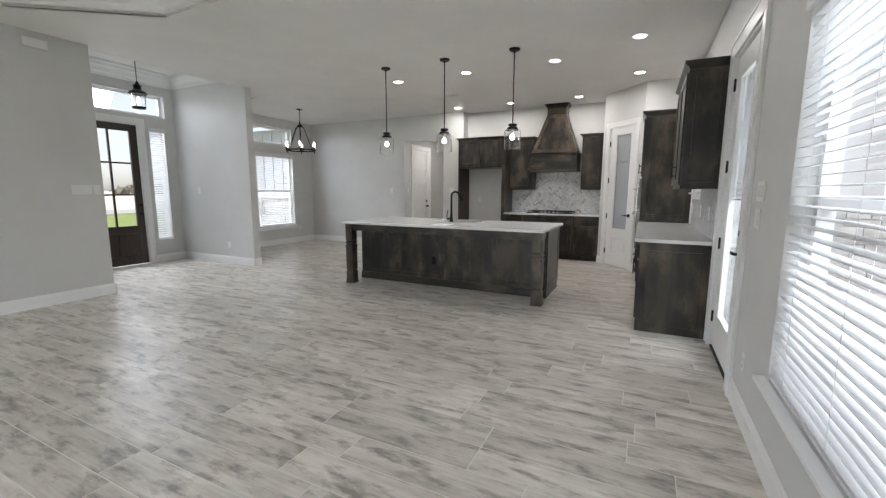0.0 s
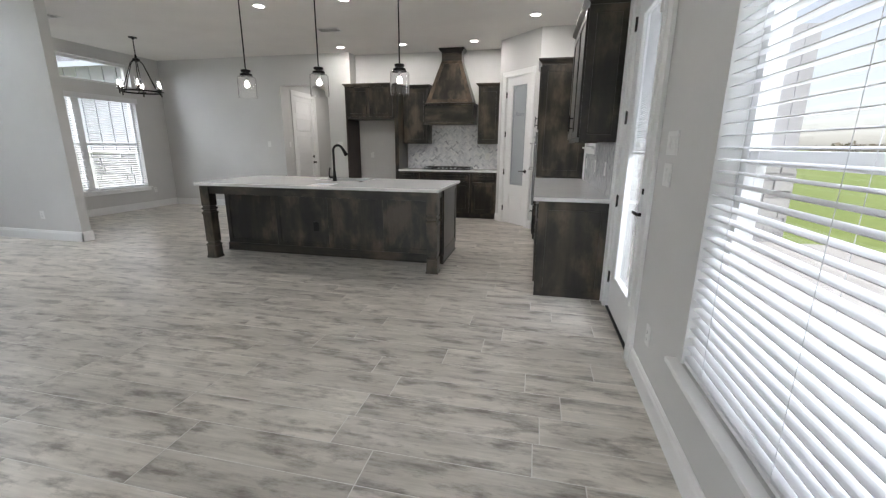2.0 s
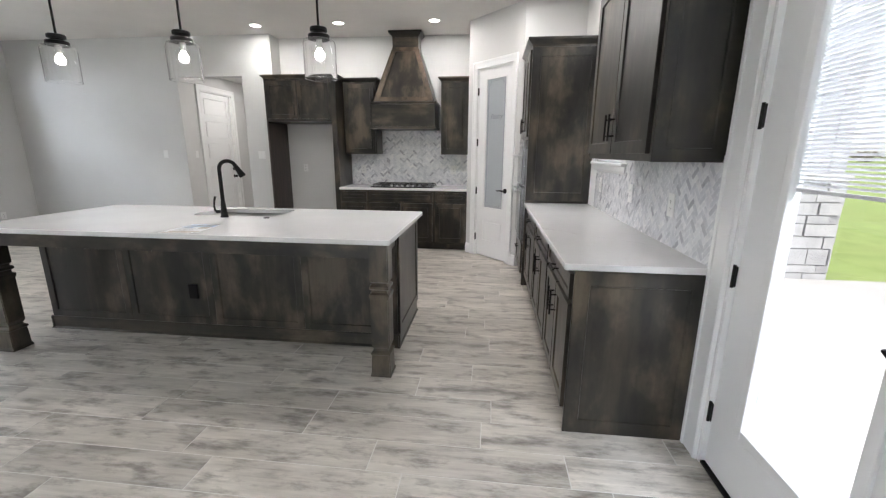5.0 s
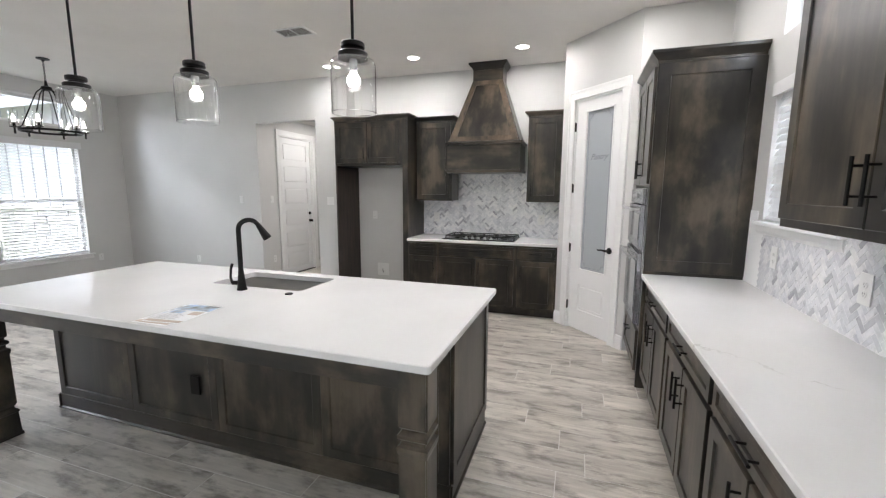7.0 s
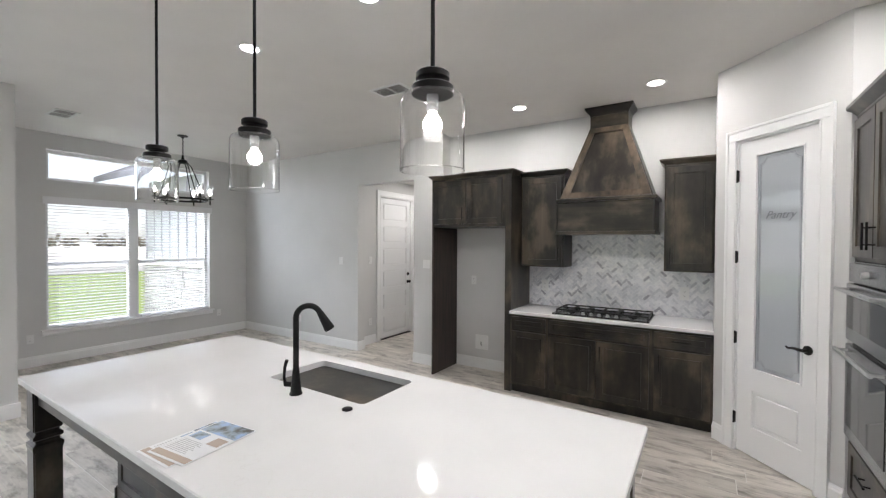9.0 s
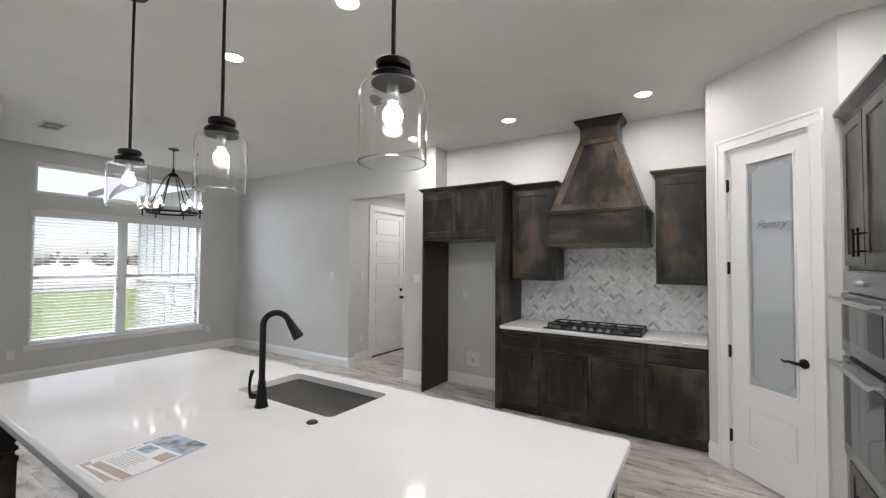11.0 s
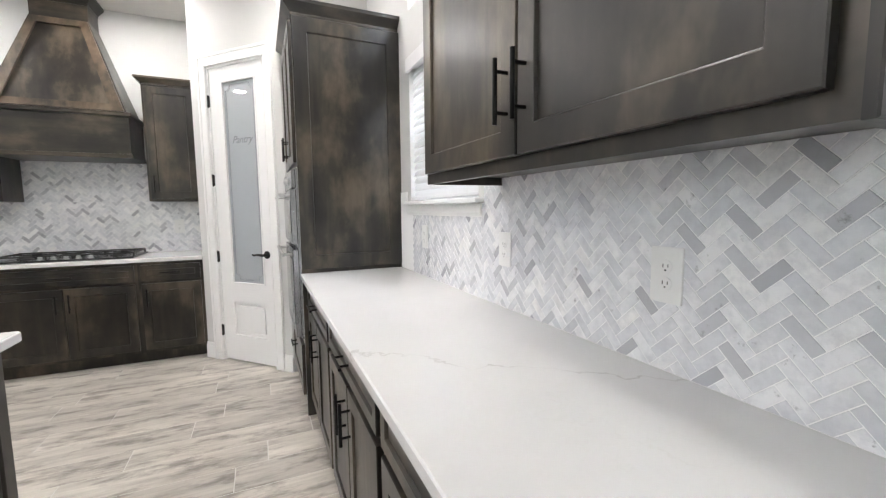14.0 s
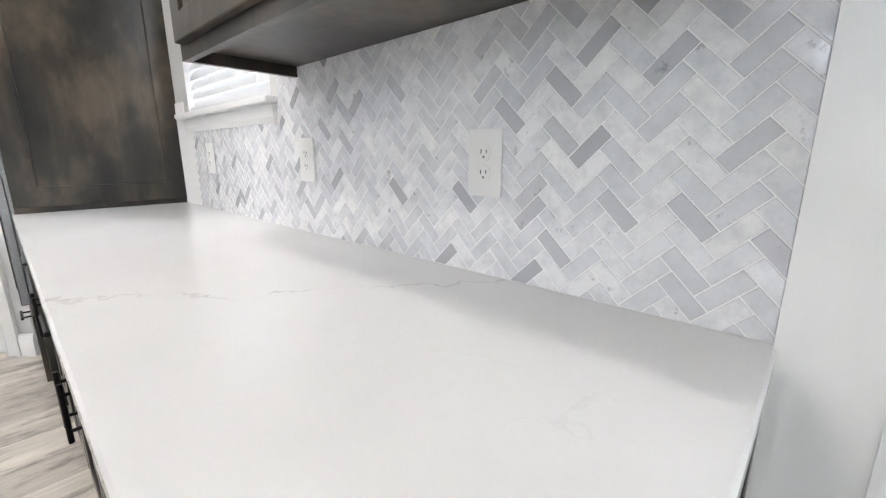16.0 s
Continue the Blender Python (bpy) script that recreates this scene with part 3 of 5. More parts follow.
oven = thing("double_wall_oven", (-0.6, 2.49, 0.5), "stainless steel double wall oven built into the tall cabinet", "oven")
OV = TW @ pose(0.035, 0, 0)
ow = W - 0.06
part("body", boxes((0, ow, -0.012, 0.5, 0.495, 1.57), bev=0.003), M_oven, oven, m=OV)
part("control_panel", boxes((0.005, ow - 0.005, -0.035, -0.012, 1.45, 1.562), bev=0.004), M_oven, oven, m=OV)
bm = bmesh.new()
lathe(bm, [(0.02, 0), (0.02, 0.02), (0.016, 0.028)], seg=16, m=OV @ pose(ow / 2, -0.035, 1.505, 90))
part("knob", bm, M_steel, oven, m=None, smooth=True)
for z0, z1 in ((1.10, 1.44), (0.51, 1.07)):
    d = part("door", boxes((0.003, ow - 0.003, -0.045, -0.012, z0, z1), bev=0.004), M_oven, oven, m=OV)
    part("window", boxes((0.035, ow - 0.035, -0.048, -0.044, z0 + 0.075, z1 - 0.07)), M_darkglass, d, "dark glass window", OV)
    bm = bmesh.new()
    tube(bm, [(0.03, -0.10, z1 - 0.035), (ow - 0.03, -0.10, z1 - 0.035)], 0.012, 12)
    for x in (0.06, ow - 0.06):
        tube(bm, [(x, -0.045, z1 - 0.035), (x, -0.10, z1 - 0.035)], 0.009, 10)
    part("handle", bm, M_steel, d, m=OV, smooth=True)

# range wall
NF = 3.632
for x0, x1, doors in ((-3.262, -2.835, 1), (-2.835, -1.845, 2), (-1.845, -1.362, 1)):
    base_cabinet(pose(x0, NF, 0), ((x0 + x1) / 2, NF + 0.3, 0), x1 - x0, 0.606, "dark-stained alder base cabinet under the cooktop run", "base cabinets under the hood", doors if x0 < -2 else 0, wmat=M_wood)
bm = bmesh.new()
slab(bm, -3.268, -1.362, 3.60, 4.238, 0.886, 0.92)
solid("countertop", bm, M_quartz, "short white quartz countertop under the hood", "countertop", kind="thing")
for x0, x1, left in ((-3.25, -2.752, False), (-1.775, -1.362, True)):
    cab = thing("wall_cabinet", ((x0 + x1) / 2, 4.07, 1.405), "narrow dark-stained alder wall cabinet beside the hood", "cabinet", "wall cabinets beside the hood")
    m = pose(x0, 3.91, 0)
    w = x1 - x0
    part("body", boxes((0, w, 0, 0.328, 1.405, 2.43)), M_wood, cab, m=m)
    front(cab, m, "door", 0.02, 1.425, w - 0.04, 0.985, (w - 0.075 if not left else 0.035, 0.13, True))
    crown_of(cab, m, 0, w, 2.43, 0.328, left=left, right=not left, rise=0.06)
cab = thing("fridge_cabinet", (-3.8, 3.95, 0), "dark-stained alder refrigerator surround with empty bay", "cabinet")
m = pose(-4.345, 3.66, 0)
# Darker wood than the rest of the surround: shade of the bay as colour.
part("side_panel", boxes((0, 0.025, 0, 0.578, 0, 1.865)), M_darkwood, cab, "inner panel with the bay's shade put into its colour", m)
part("side_panel", boxes((1.0, 1.075, 0, 0.578, 0, 2.45)), M_wood, cab, m=m)
part("body", boxes((0, 1.0, 0, 0.578, 1.865, 2.45)), M_wood, cab, m=m)
front(cab, m, "door", 0.03, 1.90, 0.46, 0.525, (0.43, 0.12, True))
front(cab, m, "door", 0.505, 1.90, 0.46, 0.525, (0.03, 0.12, True))
crown_of(cab, m, 0, 1.075, 2.45, 0.578, rise=0.055, out=0.035)

# range hood
hood = thing("range_hood", (-2.31, 4.0, 1.765), "tapered dark-stained alder range hood with raised trim", "range hood")
part("lower_box", boxes((-2.775, -1.85, 3.775, 4.238, 1.79, 2.12)), M_woodx, hood)
part("bottom_trim", boxes((-2.79, -1.835, 3.76, 4.238, 1.765, 1.80), bev=0.005), M_woodx, hood)
part("top_trim", boxes((-2.80, -1.825, 3.75, 4.238, 2.11, 2.145), bev=0.008), M_woodx, hood)
bm = bmesh.new()
lo = [(-2.765, 3.785), (-1.86, 3.785), (-1.86, 4.238), (-2.765, 4.238)]
hi = [(-2.50, 3.985), (-2.12, 3.985), (-2.12, 4.238), (-2.50, 4.238)]
Z0, Z1 = 2.145, 2.915
va, vb = [bm.verts.new((*p, Z0)) for p in lo], [bm.verts.new((*p, Z1)) for p in hi]
for i in range(4):
    bm.faces.new((va[i], va[(i + 1) % 4], vb[(i + 1) % 4], vb[i]))
bm.faces.new(va[::-1])
bm.faces.new(vb)
part("taper", bm, M_wood, hood)


def hood_point(u, v, out):
    """A point on the sloping front: u across 0 to 1, v up 0 to 1, out proud of it."""
    x = (lo[0][0] + (hi[0][0] - lo[0][0]) * v) * (1 - u) + (lo[1][0] + (hi[1][0] - lo[1][0]) * v) * u
    return Vector((x, lo[0][1] + (hi[0][1] - lo[0][1]) * v - out, Z0 + (Z1 - Z0) * v))


for quad in (((0.015, 0.01), (0.985, 0.01), (0.97, 0.085), (0.03, 0.085)), ((0.015, 0.01), (0.105, 0.085), (0.165, 0.93), (0.015, 0.99)),
             ((0.895, 0.085), (0.985, 0.01), (0.985, 0.99), (0.835, 0.93)), ((0.03, 0.92), (0.97, 0.92), (0.985, 0.99), (0.015, 0.99))):
    bm = bmesh.new()
    va, vb = [bm.verts.new(hood_point(u, v, 0.0)) for u, v in quad], [bm.verts.new(hood_point(u, v, 0.018)) for u, v in quad]
    for i in range(4):
        bm.faces.new((va[i], va[(i + 1) % 4], vb[(i + 1) % 4], vb[i]))
    bm.faces.new(vb)
    bm.faces.new(va[::-1])
    part("trim_board", bm, M_rubbed, hood, "rubbed lighter trim board")
part("neck", boxes((-2.50, -2.12, 3.985, 4.238, 2.915, 3.07)), M_woodx, hood)
crown_of(hood, pose(-2.50, 3.985, 0), 0, 0.38, 3.04, 0.253, rise=0.088, out=0.05)

# cooktop
ck = thing("gas_cooktop", (-2.34, 3.9, 0.92), "black gas cooktop with iron grates and front knobs", "cooktop")
part("tray", boxes((-2.80, -1.87, 3.66, 4.17, 0.921, 0.935), bev=0.004), M_enamel, ck)
for k in range(3):
    x0 = -2.785 + k * 0.302
    bm = boxes((x0, x0 + 0.295, 3.76, 3.772, 0.955, 0.967), (x0, x0 + 0.295, 4.145, 4.157, 0.955, 0.967), (x0, x0 + 0.012, 3.772, 4.145, 0.955, 0.967), (x0 + 0.283, x0 + 0.295, 3.772, 4.145, 0.955, 0.967),
               (x0 + 0.14, x0 + 0.155, 3.772, 4.145, 0.955, 0.967), (x0 + 0.012, x0 + 0.283, 3.95, 3.965, 0.9552, 0.9668))
    for x in (x0, x0 + 0.283):
        for y in (3.76, 4.145):
            box(bm, x, x + 0.012, y, y + 0.012, 0.935, 0.955)
    part("grate", bm, M_iron, ck)
for x, y in ((-2.64, 3.86), (-2.64, 4.06), (-2.335, 3.96), (-2.03, 3.86), (-2.03, 4.06)):
    bm = bmesh.new()
    lathe(bm, [(0.05, 0), (0.048, 0.008), (0.035, 0.01), (0.035, 0.016), (0.0335, 0.018)], (x, y, 0.935), 20)
    part("burner", bm, M_iron, ck, smooth=True)
for k in range(5):
    bm = bmesh.new()
    lathe(bm, [(0.021, 0), (0.02, 0.006), (0.016, 0.008), (0.015, 0.024), (0.013, 0.026)], (-2.49 + k * 0.08, 3.71, 0.935), 18)
    part("knob", bm, M_steel, ck, smooth=True)

# ---- island ----
isl = thing("kitchen_island", (-3.12, 0.7, 0), "dark-stained alder island with turned legs and panelled back", "island")
IX0, IX1, IY0, IY1 = -4.57, -1.683, 0.445, 1.215
part("body", boxes((IX0, IX1, IY0 + 0.012, IY1, 0.0, 0.884)), M_wood, isl)
pw = (IX1 - IX0) / 4
for k in range(4):
    part("back_panel", shaker(pw, 0.78, 0.055, 0.018), M_wood, isl, "framed dark-stained back panel", pose(IX0 + k * pw, IY0 - 0.006, 0.105))
for side, x in ((1, IX1), (-1, IX0)):
    m = pose(x + 0.018, IY0 + 0.012, 0.105, 0, 0, 90) if side > 0 else pose(x - 0.018, IY1, 0.105, 0, 0, -90)
    part("end_panel", shaker(IY1 - IY0 - 0.012, 0.78, 0.06, 0.018), M_wood, isl, m=m)
bm = bmesh.new()
PLINTH = [(0, 0), (0.02, 0), (0.019, 0.008), (0.0085, 0.016), (0.0085, 0.102), (0.006, 0.1045), (0, 0.1045)]
moulding(bm, (IX1 + 0.02, IY0, 0), (IX0 - 0.02, IY0, 0), (0, -1, 0), PLINTH)
part("plinth", bm, M_woodx, isl)
for x, o in ((IX1, 1), (IX0, -1)):
    bm = bmesh.new()
    moulding(bm, (x, IY0 - 0.02, 0), (x, IY1, 0), (o, 0, 0), PLINTH)
    part("plinth", bm, M_woody, isl)
for k, (x0, x1, d) in enumerate(((-4.55, -3.85, 2), (-3.85, -2.45, 2), (-2.45, -1.72, 2))):
    m = pose(x1, IY1, 0, 0, 0, 180)
    w = x1 - x0
    front(isl, m, "drawer", 0.02, 0.725, w - 0.04, 0.135, (w / 2 - 0.02, 0.068, False), rail=0.04)
    half = (w - 0.05) / 2
    front(isl, m, "door", 0.02, 0.125, half, 0.575, (half - 0.035, 0.46, True))
    front(isl, m, "door", 0.03 + half, 0.125, half, 0.575, (0.035, 0.46, True))
LEG = [(0.068, 0), (0.068, 0.016), (0.064, 0.024), (0.060, 0.15), (0.064, 0.155), (0.064, 0.165), (0.050, 0.178), (0.047, 0.19), (0.055, 0.205), (0.060, 0.22), (0.060, 0.53),
       (0.064, 0.55), (0.064, 0.565), (0.050, 0.575), (0.050, 0.59), (0.062, 0.60), (0.062, 0.615), (0.048, 0.628), (0.048, 0.636), (0.0605, 0.648), (0.0605, 0.884)]
for x in (-4.495, -1.702):
    bm = bmesh.new()
    lathe(bm, [(r * 1.414, z) for r, z in LEG], (x, 0.085, 0), 4, radians(45))
    bmesh.ops.bevel(bm, geom=[e for e in bm.edges if abs(e.verts[0].co.z - e.verts[1].co.z) > 0.1], offset=0.006, segments=2, affect="EDGES")
    part("leg", bm, M_wood, isl, "square turned leg with grooves")
part("apron", boxes((-4.435, -1.763, 0.045, 0.07, 0.79, 0.884), bev=0.003), M_woodx, isl)
for x in (-4.495, -1.702):
    part("apron", boxes((x - 0.0125, x + 0.0125, 0.145, IY0 - 0.006, 0.79, 0.884), bev=0.003), M_woody, isl)
out = part("outlet", boxes((-3.325, -3.255, 0.433, 0.4445, 0.315, 0.43), bev=0.002), M_black, isl, "black outlet plate")

SX0, SX1, SY0, SY1 = -3.47, -2.755, 0.765, 1.155
bm = bmesh.new()
slab(bm, -4.615, -1.622, 0.0, 1.255, 0.886, 0.92, 0.02)
top = tagged(new("island_countertop", mesh_of("island_countertop", bm, M_quartz)), "white quartz island top with an undermount sink cutout", "countertop")
hole_bm = bmesh.new()
slab(hole_bm, SX0, SX1, SY0, SY1, 0.8, 1.0, 0.03, 0.001)
cut = bpy.data.objects.new("cut", mesh_of("cut", hole_bm, M_quartz))
scene.collection.objects.link(cut)
mod = top.modifiers.new("cut", "BOOLEAN")
mod.object, mod.operation, mod.solver = cut, "DIFFERENCE", "EXACT"
dg = bpy.context.evaluated_depsgraph_get()
cutmesh = bpy.data.meshes.new_from_object(top.evaluated_get(dg))
top.modifiers.clear()
top.data = cutmesh
bpy.data.objects.remove(cut)
sink = thing("kitchen_sink", (-3.11, 0.96, 0.68), "grey-brown composite undermount sink set in the island", "sink")
x0, x1, y0, y1 = SX0 - 0.008, SX1 + 0.008, SY0 - 0.008, SY1 + 0.008
part("basin", boxes((x0 - 0.02, x1 + 0.02, y0 - 0.02, y1 + 0.02, 0.68, 0.69), (x0 - 0.02, x0, y0 - 0.02, y1 + 0.02, 0.69, 0.885), (x1, x1 + 0.02, y0 - 0.02, y1 + 0.02, 0.69, 0.885), (x0, x1, y0 - 0.02, y0, 0.69, 0.885), (x0, x1, y1, y1 + 0.02, 0.69, 0.885)), M_sink, sink)
bm = bmesh.new()
lathe(bm, [(0.045, 0), (0.045, 0.004), (0.03, 0.005), (0.028, 0.002)], (-3.11, 0.98, 0.69), 24)
part("drain", bm, M_steel, sink, smooth=True)

fc = thing("kitchen_faucet", (-3.13, 0.685, 0.92), "matte black pull-down gooseneck faucet on the island", "faucet")
bm = bmesh.new()
lathe(bm, [(0.031, 0), (0.031, 0.006), (0.027, 0.012), (0.0245, 0.04), (0.019, 0.09), (0.016, 0.125)], (-3.13, 0.685, 0.92), 24)
part("base", bm, M_black, fc, smooth=True)
d = Vector((0.75, 0.66, 0)).normalized()
b0 = Vector((-3.13, 0.685, 1.04))
pts = [b0 + Vector((0, 0, 0.257 * k / 5)) for k in range(6)]
R = 0.06
pts += [b0 + Vector((0, 0, 0.257)) + d * (R - R * math.cos(a)) + Vector((0, 0, R * math.sin(a))) for a in [radians(12 * k) for k in range(1, 14)]]
bm = bmesh.new()
tube(bm, pts, 0.0145, 16)
part("spout", bm, M_black, fc, smooth=True)
e = pts[-1]
dn = (pts[-1] - pts[-2]).normalized()
bm = bmesh.new()
tube(bm, [e, e + dn * 0.02, e + dn * 0.09, e + dn * 0.098], [0.0165, 0.018, 0.0265, 0.024], 20)
part("spray_head", bm, M_black, fc, smooth=True)
bm = bmesh.new()
tube(bm, [(-3.15, 0.68, 0.965), (-3.185, 0.665, 0.965)], 0.013, 14)
tube(bm, [(-3.185, 0.665, 0.962), (-3.192, 0.662, 1.0), (-3.188, 0.664, 1.05), (-3.178, 0.668, 1.085)], [0.009, 0.007, 0.0075, 0.009], 12)
part("lever", bm, M_black, fc, smooth=True)
bm = bmesh.new()
lathe(bm, [(0.024, 0), (0.024, 0.004), (0.02, 0.007), (0.012, 0.0075)], (-2.78, 0.69, 0.92), 24)
solid("air_switch", bm, M_black, "black round disposal air switch on the island", "switch", "thing", True)

# brochure sheets
M_paper = mat("paper_white", (0.78, 0.79, 0.80), 0.35)
M_photo = mat("printed_photo", (0.3, 0.4, 0.5), 0.3)
npf = Nodes(M_photo)
npf.color(npf.ramp(npf.noise(npf.coords(), 24, 4), (0.35, (0.10, 0.10, 0.09)), (0.5, (0.30, 0.36, 0.42)), (0.62, (0.35, 0.50, 0.72))))
for k, (x, y, a) in enumerate(((-3.035, 0.165, 2), (-3.01, 0.19, 6))):
    br = thing("brochure", (x, y, 0.92), "printed real estate brochure sheet lying on the island", "brochure", "brochures on the island")
    m = pose(x, y, 0.9205 + 0.002 * k, 0, 0, a)
    part("sheet", boxes((-0.105, 0.105, -0.15, 0.14, 0, 0.001)), M_paper, br, m=m)
    part("band", boxes((-0.1, 0.1, -0.14, -0.112, 0.0012, 0.0015)), M_band, br, "tan printed band", m)
    part("picture", boxes((-0.10, 0.10, 0.045, 0.135, 0.0012, 0.0016)), M_photo, br, "photo of a house", m)
    part("picture", boxes((-0.09, -0.02, -0.01, 0.035, 0.0012, 0.0016)), M_photo, br, "small photo", m)
    part("picture", boxes((0.03, 0.09, -0.02, 0.03, 0.0012, 0.0016)), M_band, br, "small tan photo", m)
    for j in range(9):
        part("text_line", boxes((-0.09, 0.02 + 0.008 * (j % 3), -0.028 - 0.009 * j, -0.0255 - 0.009 * j, 0.0012, 0.0014)), M_text, br, m=m)


# ---- doors, windows and blinds ----
def casing(name, m, w, h, cw=0.09, label="white painted door casing"):
    """Stepped casing round an opening of w by h, its lower left corner at the origin, facing -y."""
    bm = bmesh.new()
    for x0, x1 in ((-cw, 0), (w, w + cw)):
        box(bm, x0, x1, -0.018, 0, 0, h, 0.003)
        xo = x0 if x0 < 0 else x1 - 0.022
        box(bm, xo, xo + 0.022, -0.024, -0.018, 0, h + cw - 0.022)
        xi = -0.016 if x0 < 0 else w + 0.004
        box(bm, xi, xi + 0.012, -0.0215, -0.018, 0, h, 0.0015)
    box(bm, -cw, w + cw, -0.018, 0, h + 0.0005, h + cw, 0.003)
    box(bm, -cw, w + cw, -0.024, -0.018, h + cw - 0.022, h + cw)
    bm.transform(m)
    return solid(name, bm, M_trim, label, "trim")


def jamb(m, w, h, depth):
    bm = boxes((0, 0.018, 0, depth, 0, h), (w - 0.018, w, 0, depth, 0, h), (0.018, w - 0.018, 0, depth, h - 0.018, h))
    bm.transform(m)
    solid("door_frame", bm, M_trim, "white painted door jamb", "trim")


def lever(parent, m, flip=1):
    """A black lever with its round rose, facing -y, reaching along -x or +x."""
    bm = bmesh.new()
    lathe(bm, [(0.032, 0), (0.032, 0.006), (0.026, 0.012), (0.012, 0.014), (0.011, 0.045)], seg=24, m=pose(0, 0, 0, 90))
    tube(bm, [(0, -0.045, 0), (-0.02 * flip, -0.052, 0.002), (-0.06 * flip, -0.05, 0.005), (-0.095 * flip, -0.048, -0.004), (-0.115 * flip, -0.046, 0.004)], [0.011, 0.011, 0.009, 0.008, 0.006], 12)
    part("handle", bm, M_black, parent, "black lever handle", m, True)


def bolt(parent, m):
    bm = bmesh.new()
    lathe(bm, [(0.032, 0), (0.032, 0.007), (0.027, 0.012)], seg=24, m=pose(0, 0, 0, 90))
    box(bm, -0.006, 0.006, -0.034, -0.012, -0.018, 0.018, 0.002)
    part("deadbolt", bm, M_black, parent, "black deadbolt thumb turn", m, True)


def hinges(parent, m, zs):
    for z in zs:
        bm = boxes((-0.014, 0.014, -0.006, 0, z - 0.045, z + 0.045), bev=0.002)
        tube(bm, [(0, -0.008, z - 0.05), (0, -0.008, z + 0.05)], 0.007, 10)
        part("hinge", bm, M_black, parent, "black hinge", m)


def lite(parent, m, x0, x1, z0, z1, material, t=0.02, name="pane"):
    ob = part(name, boxes((x0, x1, 0, 0.006, z0, z1)), material, parent, m=m @ pose(0, t, 0))
    ob.visible_shadow = False
    return ob


# pantry door
door = tagged(new("door_1"), "white pantry door with etched glass and black lever", "door", kind="structure")
x0, w, top = 0.205, 0.61, 2.485
gx0, gx1, gz0, gz1 = 0.345, 0.72, 0.69, 2.37
PM = PANTRY @ pose(0, 0.012, 0)
bm = boxes((x0, gx0, 0, 0.035, 0.012, top), (gx1, x0 + w, 0, 0.035, 0.012, top), (gx0, gx1, 0, 0.035, gz1, top), (gx0, gx1, 0, 0.035, 0.53, gz0), (gx0, gx1, 0, 0.035, 0.012, 0.24), (gx0, gx1, 0.012, 0.03, 0.24, 0.53))
part("leaf", bm, M_door, door, m=PM)
bm = boxes((gx0 + 0.03, gx1 - 0.03, 0.002, 0.012, 0.27, 0.50), bev=0.008)
part("raised_panel", bm, M_door, door, m=PM)
bead = 0.014
part("glazing_bead", boxes((gx0, gx0 + bead, -0.006, 0.012, gz0, gz1), (gx1 - bead, gx1, -0.006, 0.012, gz0, gz1), (gx0 + bead, gx1 - bead, -0.006, 0.012, gz0, gz0 + bead), (gx0 + bead, gx1 - bead, -0.006, 0.012, gz1 - bead, gz1), bev=0.003), M_door, door, m=PM)
pane = part("pane", boxes((gx0 + 0.002, gx1 - 0.002, 0.012, 0.018, gz0 + 0.002, gz1 - 0.002)), M_frost, door, "frosted glass pane", PM)
bm = bmesh.new()
for inset, r in ((0.035, 0.0016), (0.043, 0.0009)):
    a, b, c, d = gx0 + inset, gx1 - inset, gz0 + inset, gz1 - inset
    n = 0.045
    loop = []
    for cx, cz, sx, sz in ((a, c, 1, 1), (b, c, -1, 1), (b, d, -1, -1), (a, d, 1, -1)):
        arc = [(cx + sx * n * math.cos(t), cz + sz * n * math.sin(t)) for t in [radians(90 * k / 6) for k in range(7)]]
        first = (cx, cz, sx, sz) in ((b, c, -1, 1), (a, d, 1, -1))
        loop += arc if first else arc[::-1]
    loop.append(loop[0])
    tube(bm, [(x, 0.0115, z) for x, z in loop], r, 5)
part("etched_border", bm, M_etch, pane, "etched border line with notched corners", PM)
txt = bpy.data.curves.new("pantry_word", "FONT")
txt.body, txt.size, txt.shear, txt.extrude, txt.align_x = "Pantry", 0.085, 0.45, 0.0006, "CENTER"
tob = bpy.data.objects.new("pantry_word", txt)
scene.collection.objects.link(tob)
tme = bpy.data.meshes.new_from_object(tob.evaluated_get(bpy.context.evaluated_depsgraph_get()))
bpy.data.objects.remove(tob)
bm = bmesh.new()
bm.from_mesh(tme)
part("lettering", bm, M_etch, pane, "slanted word Pantry", PM @ pose((gx0 + gx1) / 2, 0.0105, 1.865, 90))
hinges(door, PANTRY @ pose(x0 - 0.002, 0.004, 0), (0.27, 0.92, 1.57, 2.22))
lever(door, PM @ pose(0.755, 0, 0.95))
casing("door_trim", PANTRY @ pose(0.20, 0, 0), 0.62, 2.50)
jamb(PANTRY @ pose(0.195, 0.001, 0), 0.63, 2.50, 0.1)

# hall door, six flat panels one above another
door = tagged(new("door_2"), "white closed interior door with stacked flat panels", "door", kind="structure")
HM = pose(-6.08, 4.64, 0, 0, 0, 90)
w = 0.88
part("leaf", boxes((0.02, 0.12, 0.03, 0.065, 0.015, 2.44), (w - 0.12, w - 0.02, 0.03, 0.065, 0.015, 2.44), (0.12, w - 0.12, 0.045, 0.06, 0.015, 2.44)), M_door, door, m=HM)
for k in range(7):
    z = 0.015 + k * (2.425 - 0.1) / 6
    part("rail", boxes((0.12, w - 0.12, 0.03, 0.065, z, z + 0.1), bev=0.004), M_door, door, m=HM)
for k in range(6):
    z = 0.115 + k * (2.425 - 0.1) / 6
    part("panel", boxes((0.14, w - 0.14, 0.033, 0.046, z + 0.02, z + 0.2675), bev=0.005), M_door, door, m=HM)
